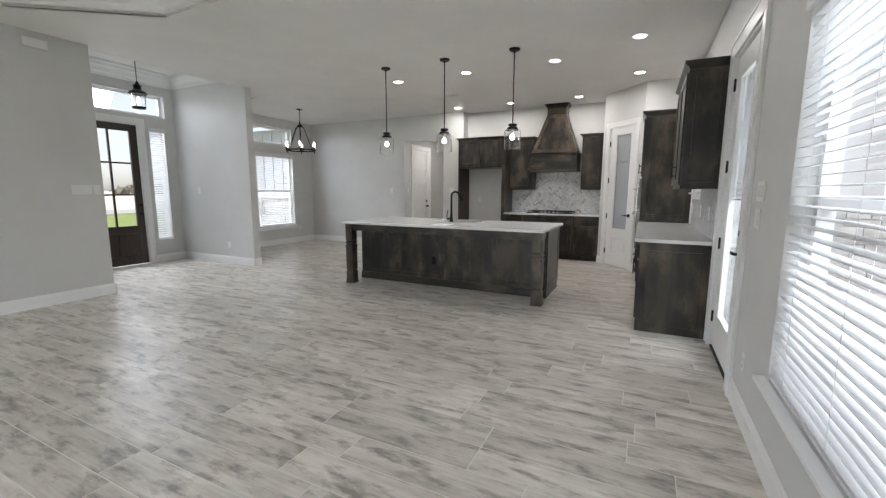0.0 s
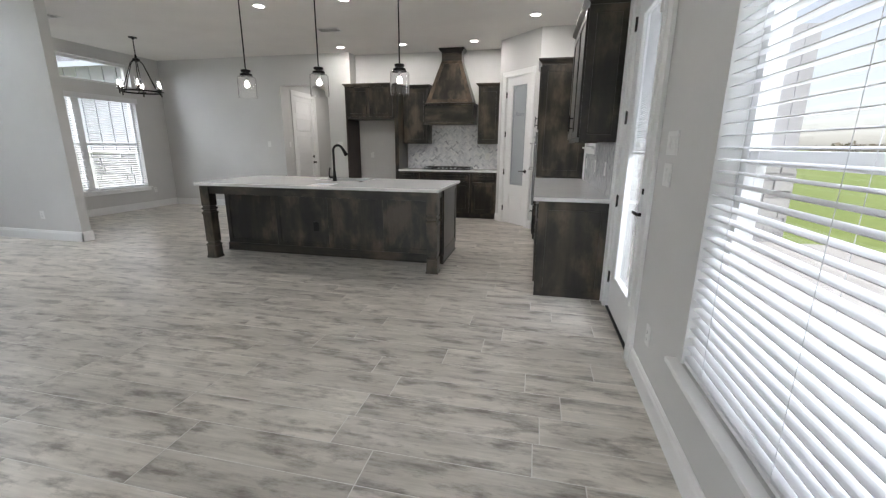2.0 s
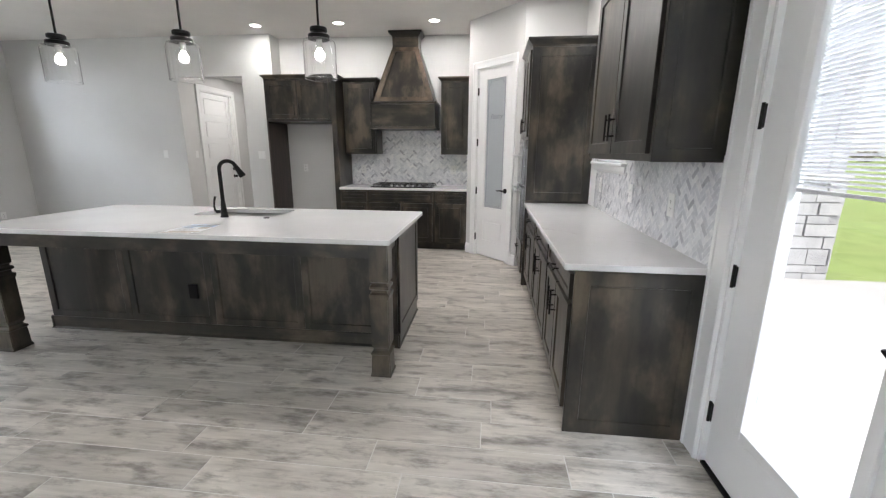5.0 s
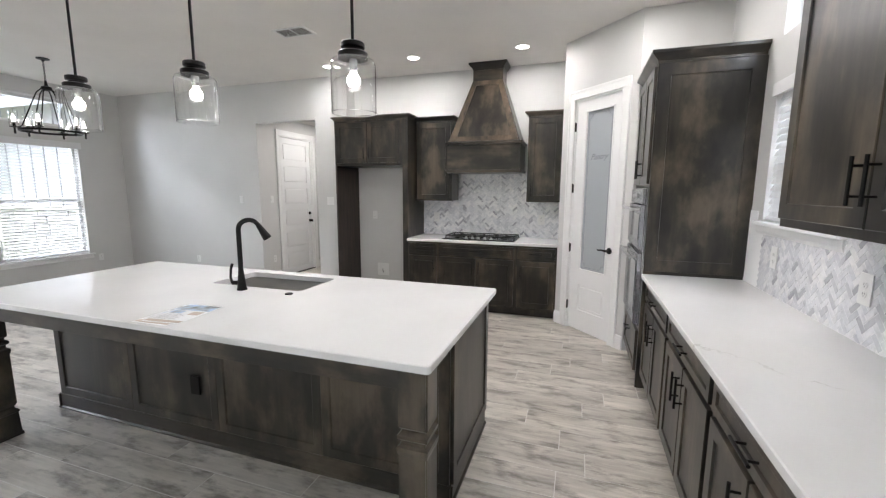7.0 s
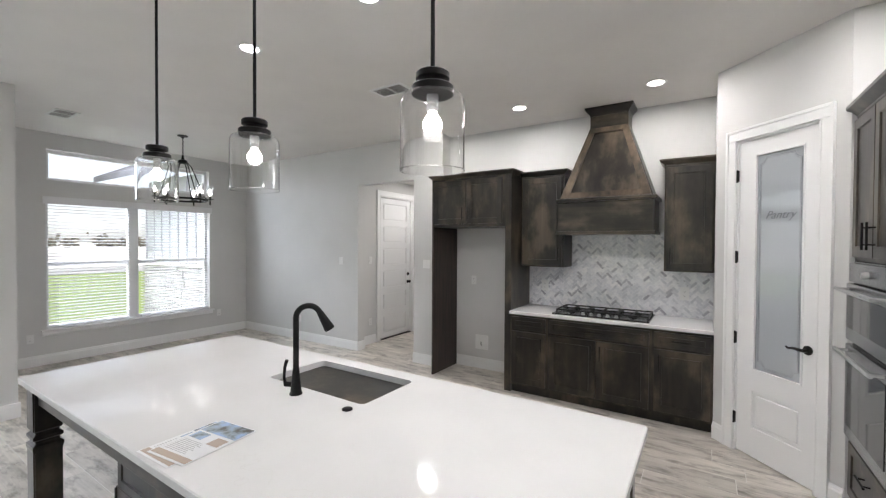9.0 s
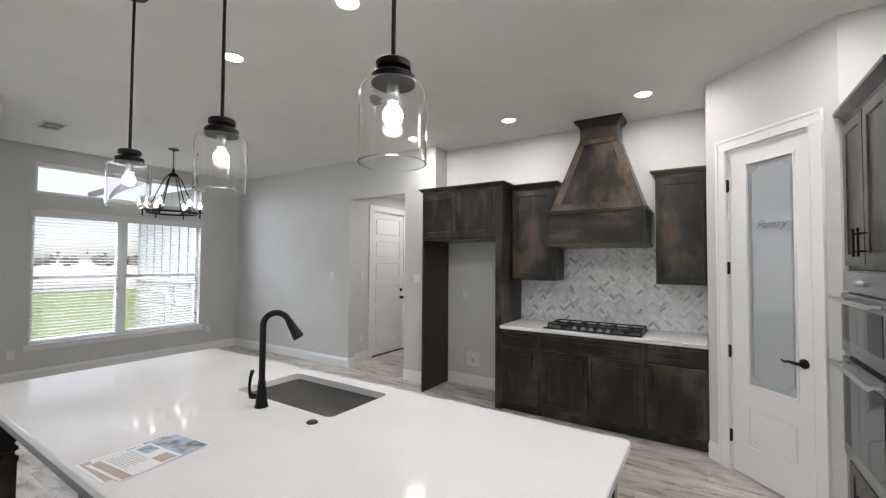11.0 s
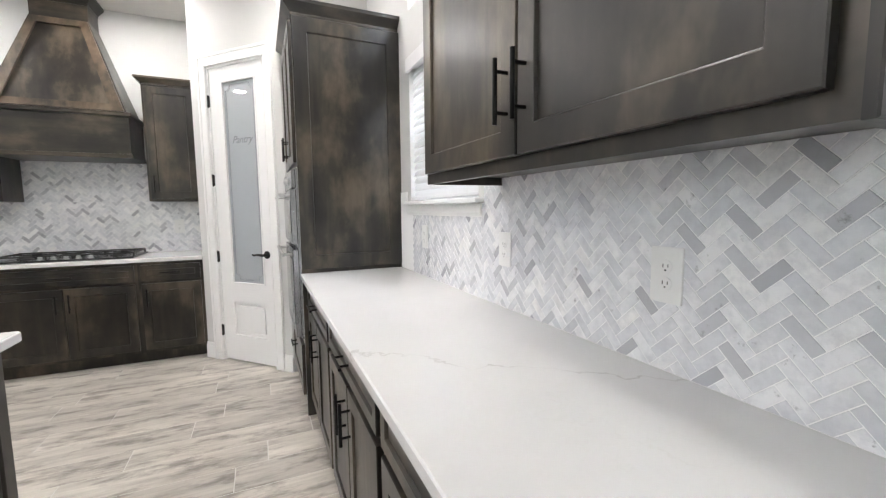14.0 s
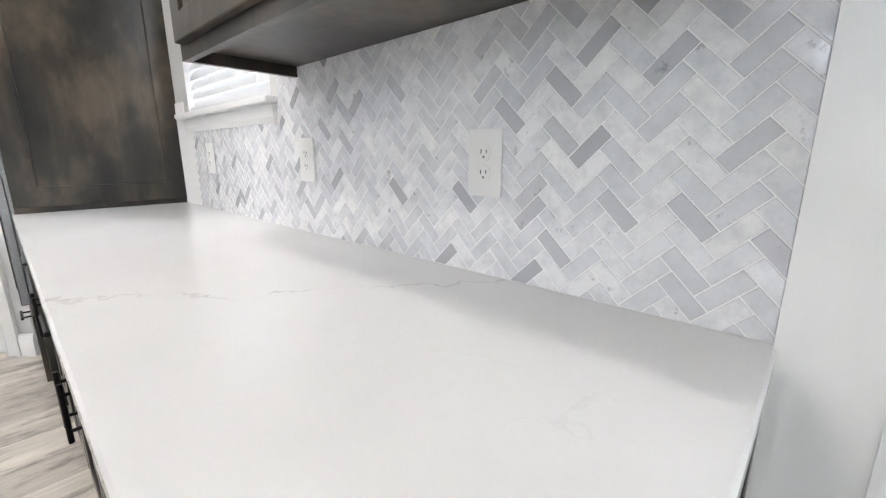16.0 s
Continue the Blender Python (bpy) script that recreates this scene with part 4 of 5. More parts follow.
for z in (0.95, 1.09):
    bm = bmesh.new()
    lathe(bm, [(0.03, 0), (0.03, 0.006), (0.012, 0.012), (0.012, 0.03), (0.026, 0.04), (0.026, 0.055), (0.015, 0.062)] if z < 1 else [(0.03, 0), (0.03, 0.01), (0.022, 0.02)], seg=20, m=HM @ pose(w - 0.075, 0.03, z, 90))
    part("knob" if z < 1 else "deadbolt", bm, M_black, door, "black knob", smooth=True)
part("threshold", boxes((0.0, w, -0.005, 0.12, 0.0, 0.012)), M_black, door, m=HM)
casing("door_trim", HM, w, 2.46)
jamb(HM, w, 2.46, 0.14)

# patio door
door = tagged(new("door_3"), "white full-glass patio door with blinds in the glass", "door", kind="structure")
DM = pose(0, -0.545, 0, 0, 0, -90)
w = 0.895
gx0, gx1, gz0, gz1 = 0.205, 0.70, 0.33, 2.26
part("leaf", boxes((0, gx0, 0.02, 0.062, 0.02, 2.44), (gx1, w, 0.02, 0.062, 0.02, 2.44), (gx0, gx1, 0.02, 0.062, gz1, 2.44), (gx0, gx1, 0.02, 0.062, 0.02, gz0)), M_door, door, m=DM)
f = 0.035
part("glazing_frame", boxes((gx0 - f, gx0 + 0.008, 0.008, 0.03, gz0 - f, gz1 + f), (gx1 - 0.008, gx1 + f, 0.008, 0.03, gz0 - f, gz1 + f), (gx0 + 0.008, gx1 - 0.008, 0.008, 0.03, gz0 - f, gz0 + 0.008), (gx0 + 0.008, gx1 - 0.008, 0.008, 0.03, gz1 - 0.008, gz1 + f), bev=0.005), M_door, door, m=DM)
lite(door, DM, gx0, gx1, gz0, gz1, M_pane, 0.03)
lite(door, DM, gx0, gx1, gz0, gz1, M_pane, 0.052)
bm = bmesh.new()
for k in range(64):
    z = gz1 - 0.012 - k * 0.0145
    va = [bm.verts.new(p) for p in ((gx0, 0.041, z + 0.004), (gx1, 0.041, z + 0.004), (gx1, 0.049, z - 0.004), (gx0, 0.049, z - 0.004))]
    vb = [bm.verts.new(v.co + Vector((0, 0, 0.0006))) for v in va]
    bm.faces.new(va[::-1]), bm.faces.new(vb)
    for i in range(4):
        bm.faces.new((va[i], va[(i + 1) % 4], vb[(i + 1) % 4], vb[i]))
tagged(part("mini_blind", bm, M_slat, door, "thin white blind between the panes", DM), kind="stuff")
part("blind_rail", boxes((gx0, gx1, 0.040, 0.050, gz1 - 0.012 - 64 * 0.0145 - 0.012, gz1 - 0.012 - 64 * 0.0145)), M_slat, door, m=DM)
part("slider", boxes((gx1 + 0.004, gx1 + 0.02, -0.008, 0.01, 2.12, 2.19), bev=0.003), M_plastic, door, m=DM)
hinges(door, DM @ pose(-0.004, 0.012, 0), (0.28, 0.93, 1.58, 2.24))
lever(door, DM @ pose(0.828, 0.02, 0.945), 1)
bolt(door, DM @ pose(0.835, 0.02, 1.09))
part("threshold", boxes((-0.01, w + 0.01, 0.004, 0.14, 0.0, 0.014), bev=0.003), M_black, door, m=DM)
casing("door_trim", pose(0, -0.515, 0, 0, 0, -90), 0.94, 2.47, 0.128)
jamb(pose(0, -0.515, 0, 0, 0, -90), 0.94, 2.47, 0.16)

# entry door with six lights
door = tagged(new("door_4"), "dark stained wooden entry door with six glass lights", "door", kind="structure")
EM = pose(-8.9, -1.28, 0, 0, 0, 90)
w = 0.94
part("leaf", boxes((0.02, 0.14, 0.03, 0.075, 0.015, 2.52), (w - 0.14, w - 0.02, 0.03, 0.075, 0.015, 2.52), (0.14, w - 0.14, 0.03, 0.075, 2.40, 2.52), (0.14, w - 0.14, 0.03, 0.075, 0.60, 0.72), (0.14, w - 0.14, 0.03, 0.075, 0.015, 0.17), (0.14, w - 0.14, 0.045, 0.06, 0.17, 0.60), bev=0.003), M_darkwood, door, m=EM)
for x in (0.145, 0.475):
    part("panel", boxes((x, x + 0.32, 0.036, 0.05, 0.19, 0.58), bev=0.01), M_darkwood, door, m=EM)
part("muntin", boxes((w / 2 - 0.014, w / 2 + 0.014, 0.036, 0.07, 0.72, 2.40)), M_darkwood, door, m=EM)
for z in (1.28, 1.84):
    part("muntin", boxes((0.14, w - 0.14, 0.035, 0.071, z - 0.014, z + 0.014)), M_darkwood, door, m=EM)
for x in (0.14, w / 2 + 0.014):
    for a, b in ((0.72, 1.266), (1.294, 1.826), (1.854, 2.40)):
        lite(door, EM, x, x + w / 2 - 0.154, a, b, M_pane, 0.05)
for z, r in ((0.94, 0.03), (1.09, 0.028)):
    bm = bmesh.new()
    lathe(bm, [(r, 0), (r, 0.008), (0.014, 0.014), (0.014, 0.03), (r * 0.9, 0.042), (r * 0.8, 0.06)], seg=20, m=EM @ pose(w - 0.08, 0.03, z, 90))
    part("knob", bm, M_black, door, "black knob", smooth=True)
casing("door_trim", EM, w, 2.54, 0.1)
jamb(EM, w, 2.54, 0.16)


def window(name, m, w, h, label, posts=(), rail=None, sill=True, fr=0.045, depth=0.16):
    """A white vinyl window set in the wall's depth, its lower left corner at the origin, facing -y."""
    win = tagged(new(name), label, "window", kind="structure")
    y = depth - 0.07
    xs = [0, *posts, w]
    part("window_frame", boxes((0, w, y, depth, 0, fr), (0, w, y, depth, h - fr, h), (0, fr, y, depth, fr, h - fr), (w - fr, w, y, depth, fr, h - fr), bev=0.003), M_vinyl, win, m=m)
    for x in posts:
        part("mullion", boxes((x - 0.067, x + 0.067, y - 0.01, depth, fr, h - fr), bev=0.003), M_vinyl, win, m=m)
    for i, (a, b) in enumerate(zip(xs, xs[1:])):
        a += 0.067 if i else fr
        b -= 0.067 if i < len(xs) - 2 else fr
        if rail:
            part("meeting_rail", boxes((a, b, y + 0.005, depth - 0.01, rail - 0.025, rail + 0.025), bev=0.003), M_vinyl, win, m=m)
            for p, q in ((fr, rail - 0.025), (rail + 0.025, h - fr)):
                lite(win, m, a, b, p, q, M_pane, y + 0.035)
        else:
            lite(win, m, a, b, fr, h - fr, M_pane, y + 0.035)
    if sill:
        part("window_sill", boxes((-0.06, w + 0.06, -0.05, y, -0.024, -0.001), bev=0.006), M_trim, win, m=m)
        bm = bmesh.new()
        moulding(bm, (-0.045, 0, -0.085), (w + 0.045, 0, -0.085), (0, -1, 0), [(0, 0), (0.01, 0), (0.018, 0.02), (0.018, 0.06), (0, 0.06)])
        part("apron", bm, M_trim, win, m=m)
    return win


def blind(m, w, h, tilt, label, pitch=0.043, inset=0.03, valance=True, cords=(0.12, 0.88)):
    """A faux-wood blind with single slats, hung inside an opening, facing -y."""
    b = thing("window_blind", tuple((m @ pose(w / 2, 0.03, 0)).translation), label, "blind", "window blinds")
    inv = b.location.copy()
    part("headrail", boxes((0.006, w - 0.006, inset - 0.022, inset + 0.032, h - 0.05, h - 0.003), bev=0.003), M_slat, b, m=m)
    if valance:
        part("valance", boxes((-0.015, w + 0.015, -0.022, -0.004, h - 0.075, h + 0.005), bev=0.004), M_slat, b, m=m)
    bm = bmesh.new()
    n, half = 4, 0.025
    ring = []
    for i in range(n + 1):
        u = -half + 2 * half * i / n
        crown = 0.003 * (1 - (u / half) ** 2)
        ring.append([[bm.verts.new((x, u, crown + dz)) for x in (0.008, w - 0.008)] for dz in (0, 0.0026)])
    for a, c in zip(ring, ring[1:]):
        bm.faces.new((a[1][0], a[1][1], c[1][1], c[1][0]))
        bm.faces.new((a[0][1], a[0][0], c[0][0], c[0][1]))
        for e in (0, 1):
            bm.faces.new((a[0][e], a[1][e], c[1][e], c[0][e]))
    for a in (ring[0], ring[-1]):
        bm.faces.new((a[0][0], a[0][1], a[1][1], a[1][0]))
    me = mesh_of("slat", bm, M_slat)
    z = 0.04
    while z < h - 0.07:
        s = new("slat", me)
        s.parent = b
        s.matrix_parent_inverse = Matrix.Translation(-inv)
        s.matrix_basis = m @ pose(0, inset, z, tilt + 1.2 * math.sin(z * 37), 0, 0)
        z += pitch
    part("bottom_rail", boxes((0.008, w - 0.008, inset - 0.025, inset + 0.025, 0.008, 0.026), bev=0.004), M_slat, b, m=m)
    for c in cords:
        for dy in (-0.026, 0.026):
            bm = bmesh.new()
            tube(bm, [(w * c, inset + dy, 0.02), (w * c, inset + dy, h - 0.05)], 0.0011, 5)
            part("ladder_cord", bm, M_slat, b, m=m)
    return b


EAST = lambda y, z: pose(0, y, z, 0, 0, -90)
WESTW = lambda y, z: pose(-8.9, y, z, 0, 0, 90)
window("window_1", EAST(-2.34, 0.45), 1.91, 1.79, "wide white vinyl window beside the patio door", rail=0.87)
blind(EAST(-2.345, 0.452), 1.90, 1.78, 5, "wide white slatted blind lowered over the living room window", cords=(0.1, 0.36, 0.64, 0.9))
# window_8 is never in view; added as the way in for the south fill.
window("window_8", pose(-1.4, -9, 0.45, 0, 0, 180), 4.2, 2.05, "unseen wide white window added to let fill light in", posts=(1.4, 2.8), depth=0.14)
window("window_2", EAST(1.90, 1.36), 0.87, 0.86, "small white kitchen window over the counter", rail=0.43)
blind(EAST(1.895, 1.362), 0.86, 0.85, 64, "small white slatted blind over the kitchen counter")
window("window_3", EAST(1.90, 2.50), 0.87, 0.42, "small white clerestory window under the ceiling", sill=False)
window("window_4", WESTW(1.12, 0.47), 2.16, 1.77, "white double dining window with a centre mullion", posts=(1.03,), rail=0.88)
for y in (1.125, 2.222):
    blind(WESTW(y, 0.472), 1.05 if y > 2 else 0.965, 1.76, 13, "white slatted blind open over the dining window", valance=False)
bm = boxes((-0.03, 2.19, -0.03, -0.006, 1.70, 1.80), (-0.03, -0.012, -0.006, 0.0, 1.70, 1.80), (2.172, 2.19, -0.006, 0, 1.70, 1.80), bev=0.003)
bm.transform(WESTW(1.12, 0.47))
solid("blind_valance", bm, M_slat, "white valance board over the dining blinds", "valance", "thing")
window("window_5", WESTW(1.13, 2.49), 2.14, 0.42, "long white clerestory window over the dining window", sill=False)
window("window_6", WESTW(-1.76, 2.71), 1.90, 0.39, "white transom window over the entry door", sill=False)
for y in (-0.16, -1.73):
    window("window_7", WESTW(y, 0.42), 0.27, 2.09, "narrow white sidelight beside the entry door", sill=False, fr=0.03)
    blind(WESTW(y + 0.003, 0.422), 0.264, 2.08, 40, "narrow white blind over the entry sidelight", cords=(0.5,))


# ---- plates, vents and lights ----
def plate(m, kind, gangs=1, group="wall plates", big=1.0):
    """A white cover plate centred at the origin, facing -y."""
    w = 0.072 + 0.046 * (gangs - 1)
    label = {"switch": "white rocker switch plate on the wall", "outlet": "white duplex outlet plate on the wall"}[kind]
    p = thing("light_switch" if kind == "switch" else "power_outlet", tuple(m.translation), label, kind, group)
    part("plate", boxes((-w / 2 * big, w / 2 * big, -0.006, -0.0005, -0.058 * big, 0.058 * big), bev=0.002), M_plastic, p, m=m)
    for g in range(gangs):
        x = (g - (gangs - 1) / 2) * 0.046
        if kind == "switch":
            part("rocker", boxes((x - 0.0165, x + 0.0165, -0.0095, -0.006, -0.033, 0.033), bev=0.0015), M_plastic, p, m=m)
        else:
            for z in (-0.02, 0.02):
                bm = bmesh.new()
                lathe(bm, [(0.0165, 0), (0.016, 0.002)], seg=20, m=pose(x, -0.006, z, 90))
                f = part("socket", bm, M_plastic, p, m=m)
                part("slot", boxes((x - 0.0075, x - 0.0055, -0.0088, -0.0082, z - 0.002, z + 0.007), (x + 0.0055, x + 0.0075, -0.0088, -0.0082, z - 0.001, z + 0.006), (x - 0.002, x + 0.002, -0.0088, -0.0082, z - 0.01, z - 0.006)), M_slot, f, m=m)
    return p


E_ = lambda y, z, x=0.0: pose(x, y, z, 0, 0, -90)
W_ = lambda y, z, x=-8.9: pose(x, y, z, 0, 0, 90)
N_ = lambda x, z, y=3.965: pose(x, y, z)
plate(E_(-1.815, 1.376), "switch", 3), plate(E_(-1.797, 1.218), "switch", 2), plate(E_(-1.846, 0.346), "outlet")
for y in (0.102, 0.795, 1.638):
    plate(E_(y, 1.153, -0.0105), "outlet", group="backsplash outlets", big=1.14)
for x in (-3.066, -1.607):
    plate(N_(x, 1.165, 4.2295), "outlet", group="backsplash outlets", big=1.14)
plate(N_(-6.298, 1.378), "switch"), plate(N_(-4.64, 1.378), "switch", 2), plate(N_(-7.3, 0.36), "outlet"), plate(W_(4.40, 1.378, -6.08), "switch"), plate(W_(4.40, 0.36, -6.08), "outlet")
plate(W_(0.96, 0.37), "outlet"), plate(W_(3.44, 0.38), "outlet"), plate(N_(-4.053, 1.173, 4.24), "outlet")
plate(W_(-2.12, 1.37, -6.89), "switch", 4), plate(W_(-1.96, 1.37, -6.89), "switch"), plate(N_(-8.3, 1.36, 0.32), "switch"), plate(N_(-7.55, 0.36, 0.32), "outlet")

bx = thing("water_outlet_box", (-3.927, 4.23, 0.35), "white recessed water supply box in the refrigerator bay", "outlet box")
part("flange", boxes((-4.02, -3.835, 4.228, 4.2395, 0.255, 0.285), (-4.02, -3.835, 4.228, 4.2395, 0.415, 0.445), (-4.02, -3.985, 4.228, 4.2395, 0.285, 0.415), (-3.87, -3.835, 4.228, 4.2395, 0.285, 0.415), bev=0.002), M_plastic, bx)
part("recess", boxes((-3.985, -3.87, 4.236, 4.2392, 0.285, 0.415)), M_plastic, bx)
bm = bmesh.new()
tube(bm, [(-3.93, 4.236, 0.30), (-3.93, 4.215, 0.33), (-3.93, 4.215, 0.36)], 0.009, 10)
part("valve", bm, M_steel, bx)

chime = thing("door_chime", (-6.88, -2.41, 3.0), "white door chime box high on the living room wall", "door chime")
part("cover", boxes((-6.8895, -6.84, -2.52, -2.30, 2.945, 3.045), bev=0.008), M_plastic, chime)

for cx, cy in CANS[:8]:
    can = thing("recessed_light", (cx, cy, CEIL), "round white recessed ceiling light, switched on", "ceiling light", "recessed lights")
    bm = bmesh.new()
    a = [[bm.verts.new((cx + r * math.cos(t), cy + r * math.sin(t), CEIL - d)) for t in [2 * math.pi * k / 32 for k in range(32)]] for r, d in ((0.088, 0.0005), (0.085, 0.006), (0.066, 0.006), (0.064, 0.0005))]
    for p, q in zip(a, a[1:]):
        for i in range(32):
            bm.faces.new((p[i], p[(i + 1) % 32], q[(i + 1) % 32], q[i]))
    part("trim_ring", bm, M_plastic, can, smooth=True)
    bm = bmesh.new()
    lathe(bm, [(0.064, -0.004), (0.064, -0.001)], (cx, cy, CEIL), 32)
    part("lens", bm, M_led, can, "glowing lens")


def vent(x, y, a):
    v = thing("ceiling_vent", (x, y, CEIL), "white louvred air vent in the ceiling", "vent", "ceiling vents")
    m = pose(x, y, CEIL, 0, 0, a)
    part("frame", boxes((-0.19, 0.19, -0.11, -0.085, -0.008, -0.0005), (-0.19, 0.19, 0.085, 0.11, -0.008, -0.0005), (-0.19, -0.165, -0.085, 0.085, -0.008, -0.0005), (0.165, 0.19, -0.085, 0.085, -0.008, -0.0005), (-0.006, 0.006, -0.085, 0.085, -0.008, -0.0005), bev=0.001), M_plastic, v, m=m)
    part("backing", boxes((-0.165, 0.165, -0.085, 0.085, -0.002, -0.0005)), M_sink, v, m=m)
    for k in range(9):
        y0 = -0.078 + k * 0.0185
        part("slat", boxes((-0.165, 0.165, -0.005, 0.005, -0.0008, 0.0008)), M_plastic, v, m=m @ pose(0, y0 + 0.004, -0.0055, 30))


vent(-3.98, 2.42, 0), vent(-7.65, 0.98, 0)


def hollow(bm, profile, t, c, seg=40, top=True):
    """A glass vessel of thickness t from rows of (radius, height), open at the bottom."""
    outer = [(r, z) for r, z in profile]
    inner = [(max(r - t, 0.001), z if i else z) for i, (r, z) in enumerate(profile)][::-1]
    rings = [[bm.verts.new((c[0] + r * math.cos(2 * math.pi * k / seg), c[1] + r * math.sin(2 * math.pi * k / seg), c[2] + z)) for k in range(seg)] for r, z in outer + inner]
    for p, q in zip(rings, rings[1:] + rings[:1]):
        for i in range(seg):
            bm.faces.new((p[i], p[(i + 1) % seg], q[(i + 1) % seg], q[i]))


for px, py in PENDANTS:
    pd = thing("pendant_light", (px, py, CEIL), "black pendant light with clear glass jar shade, lit", "pendant light", "pendants over the island")
    bm = bmesh.new()
    lathe(bm, [(0.068, 0), (0.068, -0.012), (0.060, -0.022), (0.016, -0.026), (0.012, -0.05)], (px, py, CEIL - 0.0005), 28)
    part("canopy", bm, M_black, pd, smooth=True)
    bm = bmesh.new()
    tube(bm, [(px, py, CEIL - 0.03), (px, py, 2.225)], 0.0075, 12)
    part("rod", bm, M_black, pd, smooth=True)
    bm = bmesh.new()
    lathe(bm, [(0.02, 2.224), (0.050, 2.221), (0.055, 2.216), (0.055, 2.199), (0.051, 2.195), (0.038, 2.192), (0.037, 2.184), (0.048, 2.181), (0.064, 2.178), (0.069, 2.173), (0.069, 2.152), (0.066, 2.149), (0.02, 2.148)][::-1], (px, py, 0), 32)
    part("cap", bm, M_black, pd, smooth=True)
    bm = bmesh.new()
    lathe(bm, [(0.017, 2.095), (0.019, 2.1), (0.019, 2.148)], (px, py, 0), 20)
    part("socket", bm, M_steel, pd, smooth=True)
    bm = bmesh.new()
    hollow(bm, [(0.067, 2.151), (0.084, 2.149), (0.096, 2.142), (0.103, 2.129), (0.105, 2.11), (0.105, 1.909), (0.1062, 1.906), (0.105, 1.904)], 0.003, (px, py, 0))
    sh = part("shade", bm, M_glass, pd, "clear glass jar shade", smooth=True)
    sh.visible_shadow = False
    bm = bmesh.new()
    lathe(bm, [(0.004, 2.021), (0.018, 2.025), (0.028, 2.036), (0.032, 2.051), (0.030, 2.064), (0.023, 2.077), (0.015, 2.088), (0.014, 2.098)], (px, py, 0), 20)
    part("bulb", bm, M_bulb, pd, "lit bulb", smooth=True)

cx, cy, cr = -7.52, 2.2, 0.30
ch = thing("chandelier", (cx, cy, CEIL), "black wagon-wheel chandelier with glass candle shades, lit", "chandelier")
bm = bmesh.new()
lathe(bm, [(0.065, 0), (0.065, -0.012), (0.02, -0.022), (0.01, -0.04)], (cx, cy, CEIL - 0.0005), 24)
part("canopy", bm, M_black, ch, smooth=True)
for k in range(9):
    bm = bmesh.new()
    a = radians(90 * (k % 2))
    zc = CEIL - 0.055 - 0.028 * k
    tube(bm, [(cx + 0.009 * math.cos(t) * math.cos(a), cy + 0.009 * math.cos(t) * math.sin(a), zc + 0.018 * math.sin(t)) for t in [radians(30 * j) for j in range(13)]], 0.003, 6)
    part("chain_link", bm, M_black, ch)
bm = bmesh.new()
lathe(bm, [(0.012, 2.74), (0.05, 2.75), (0.055, 2.77), (0.05, 2.79), (0.02, 2.80), (0.012, 2.86)], (cx, cy, 0), 20)
part("hub", bm, M_black, ch, smooth=True)
bm = bmesh.new()
for k in range(48):
    a0, a1 = 2 * math.pi * k / 48, 2 * math.pi * (k + 1) / 48
    v = [[bm.verts.new((cx + r * math.cos(a), cy + r * math.sin(a), z)) for r, z in ((cr - 0.006, 2.235), (cr + 0.006, 2.235), (cr + 0.006, 2.262), (cr - 0.006, 2.262))] for a in (a0, a1)]
    for i in range(4):
        bm.faces.new((v[0][i], v[0][(i + 1) % 4], v[1][(i + 1) % 4], v[1][i]))
bmesh.ops.remove_doubles(bm, verts=bm.verts, dist=1e-5)
part("ring", bm, M_black, ch, smooth=True)
for k in range(6):
    a = radians(60 * k + 12)
    ux, uy = math.cos(a), math.sin(a)
    bm = bmesh.new()
    tube(bm, [(cx + 0.045 * ux, cy + 0.045 * uy, 2.77), (cx + 0.10 * ux, cy + 0.10 * uy, 2.71), (cx + (cr - 0.04) * ux, cy + (cr - 0.04) * uy, 2.30), (cx + cr * ux, cy + cr * uy, 2.262)], 0.007, 8)
    part("arm", bm, M_black, ch, smooth=True)
    x, y = cx + (cr + 0.03) * ux, cy + (cr + 0.03) * uy
    bm = bmesh.new()
    lathe(bm, [(0.006, 2.19), (0.012, 2.20), (0.010, 2.215), (0.010, 2.262), (0.045, 2.268), (0.045, 2.276), (0.014, 2.28), (0.014, 2.33)], (x, y, 0), 16)
    part("candle_cup", bm, M_black, ch, smooth=True)
    bm = bmesh.new()
    hollow(bm, [(0.042, 2.46), (0.042, 2.278)], 0.002, (x, y, 0), 24)
    sh = part("shade", bm, M_glass, ch, "clear glass cylinder", smooth=True)
    sh.visible_shadow = False
    bm = bmesh.new()
    lathe(bm, [(0.012, 2.33), (0.02, 2.355), (0.016, 2.39), (0.004, 2.42)], (x, y, 0), 14)
    part("bulb", bm, M_bulb, ch, "lit bulb", smooth=True)

lx, ly = -7.95, -0.8
ln = thing("lantern", (lx, ly, 3.5), "black hanging entry lantern with seeded glass, lit", "lantern")
bm = bmesh.new()
lathe(bm, [(0.06, 3.499), (0.06, 3.485), (0.01, 3.475)][::-1], (lx, ly, 0), 20)
tube(bm, [(lx, ly, 3.48), (lx, ly, 3.06)], 0.006, 8)
part("rod", bm, M_black, ln)
bm = bmesh.new()
lathe(bm, [(0.13, 2.875), (0.135, 2.885), (0.10, 2.92), (0.055, 2.945), (0.05, 2.99), (0.062, 3.0), (0.03, 3.03), (0.012, 3.07)], (lx, ly, 0), 12)
part("roof", bm, M_black, ln)
bm = bmesh.new()
hollow(bm, [(0.09, 2.875), (0.085, 2.68)], 0.003, (lx, ly, 0), 24)
sh = part("shade", bm, M_glass, ln, "clear lantern glass", smooth=True)
sh.visible_shadow = False
bm = bmesh.new()
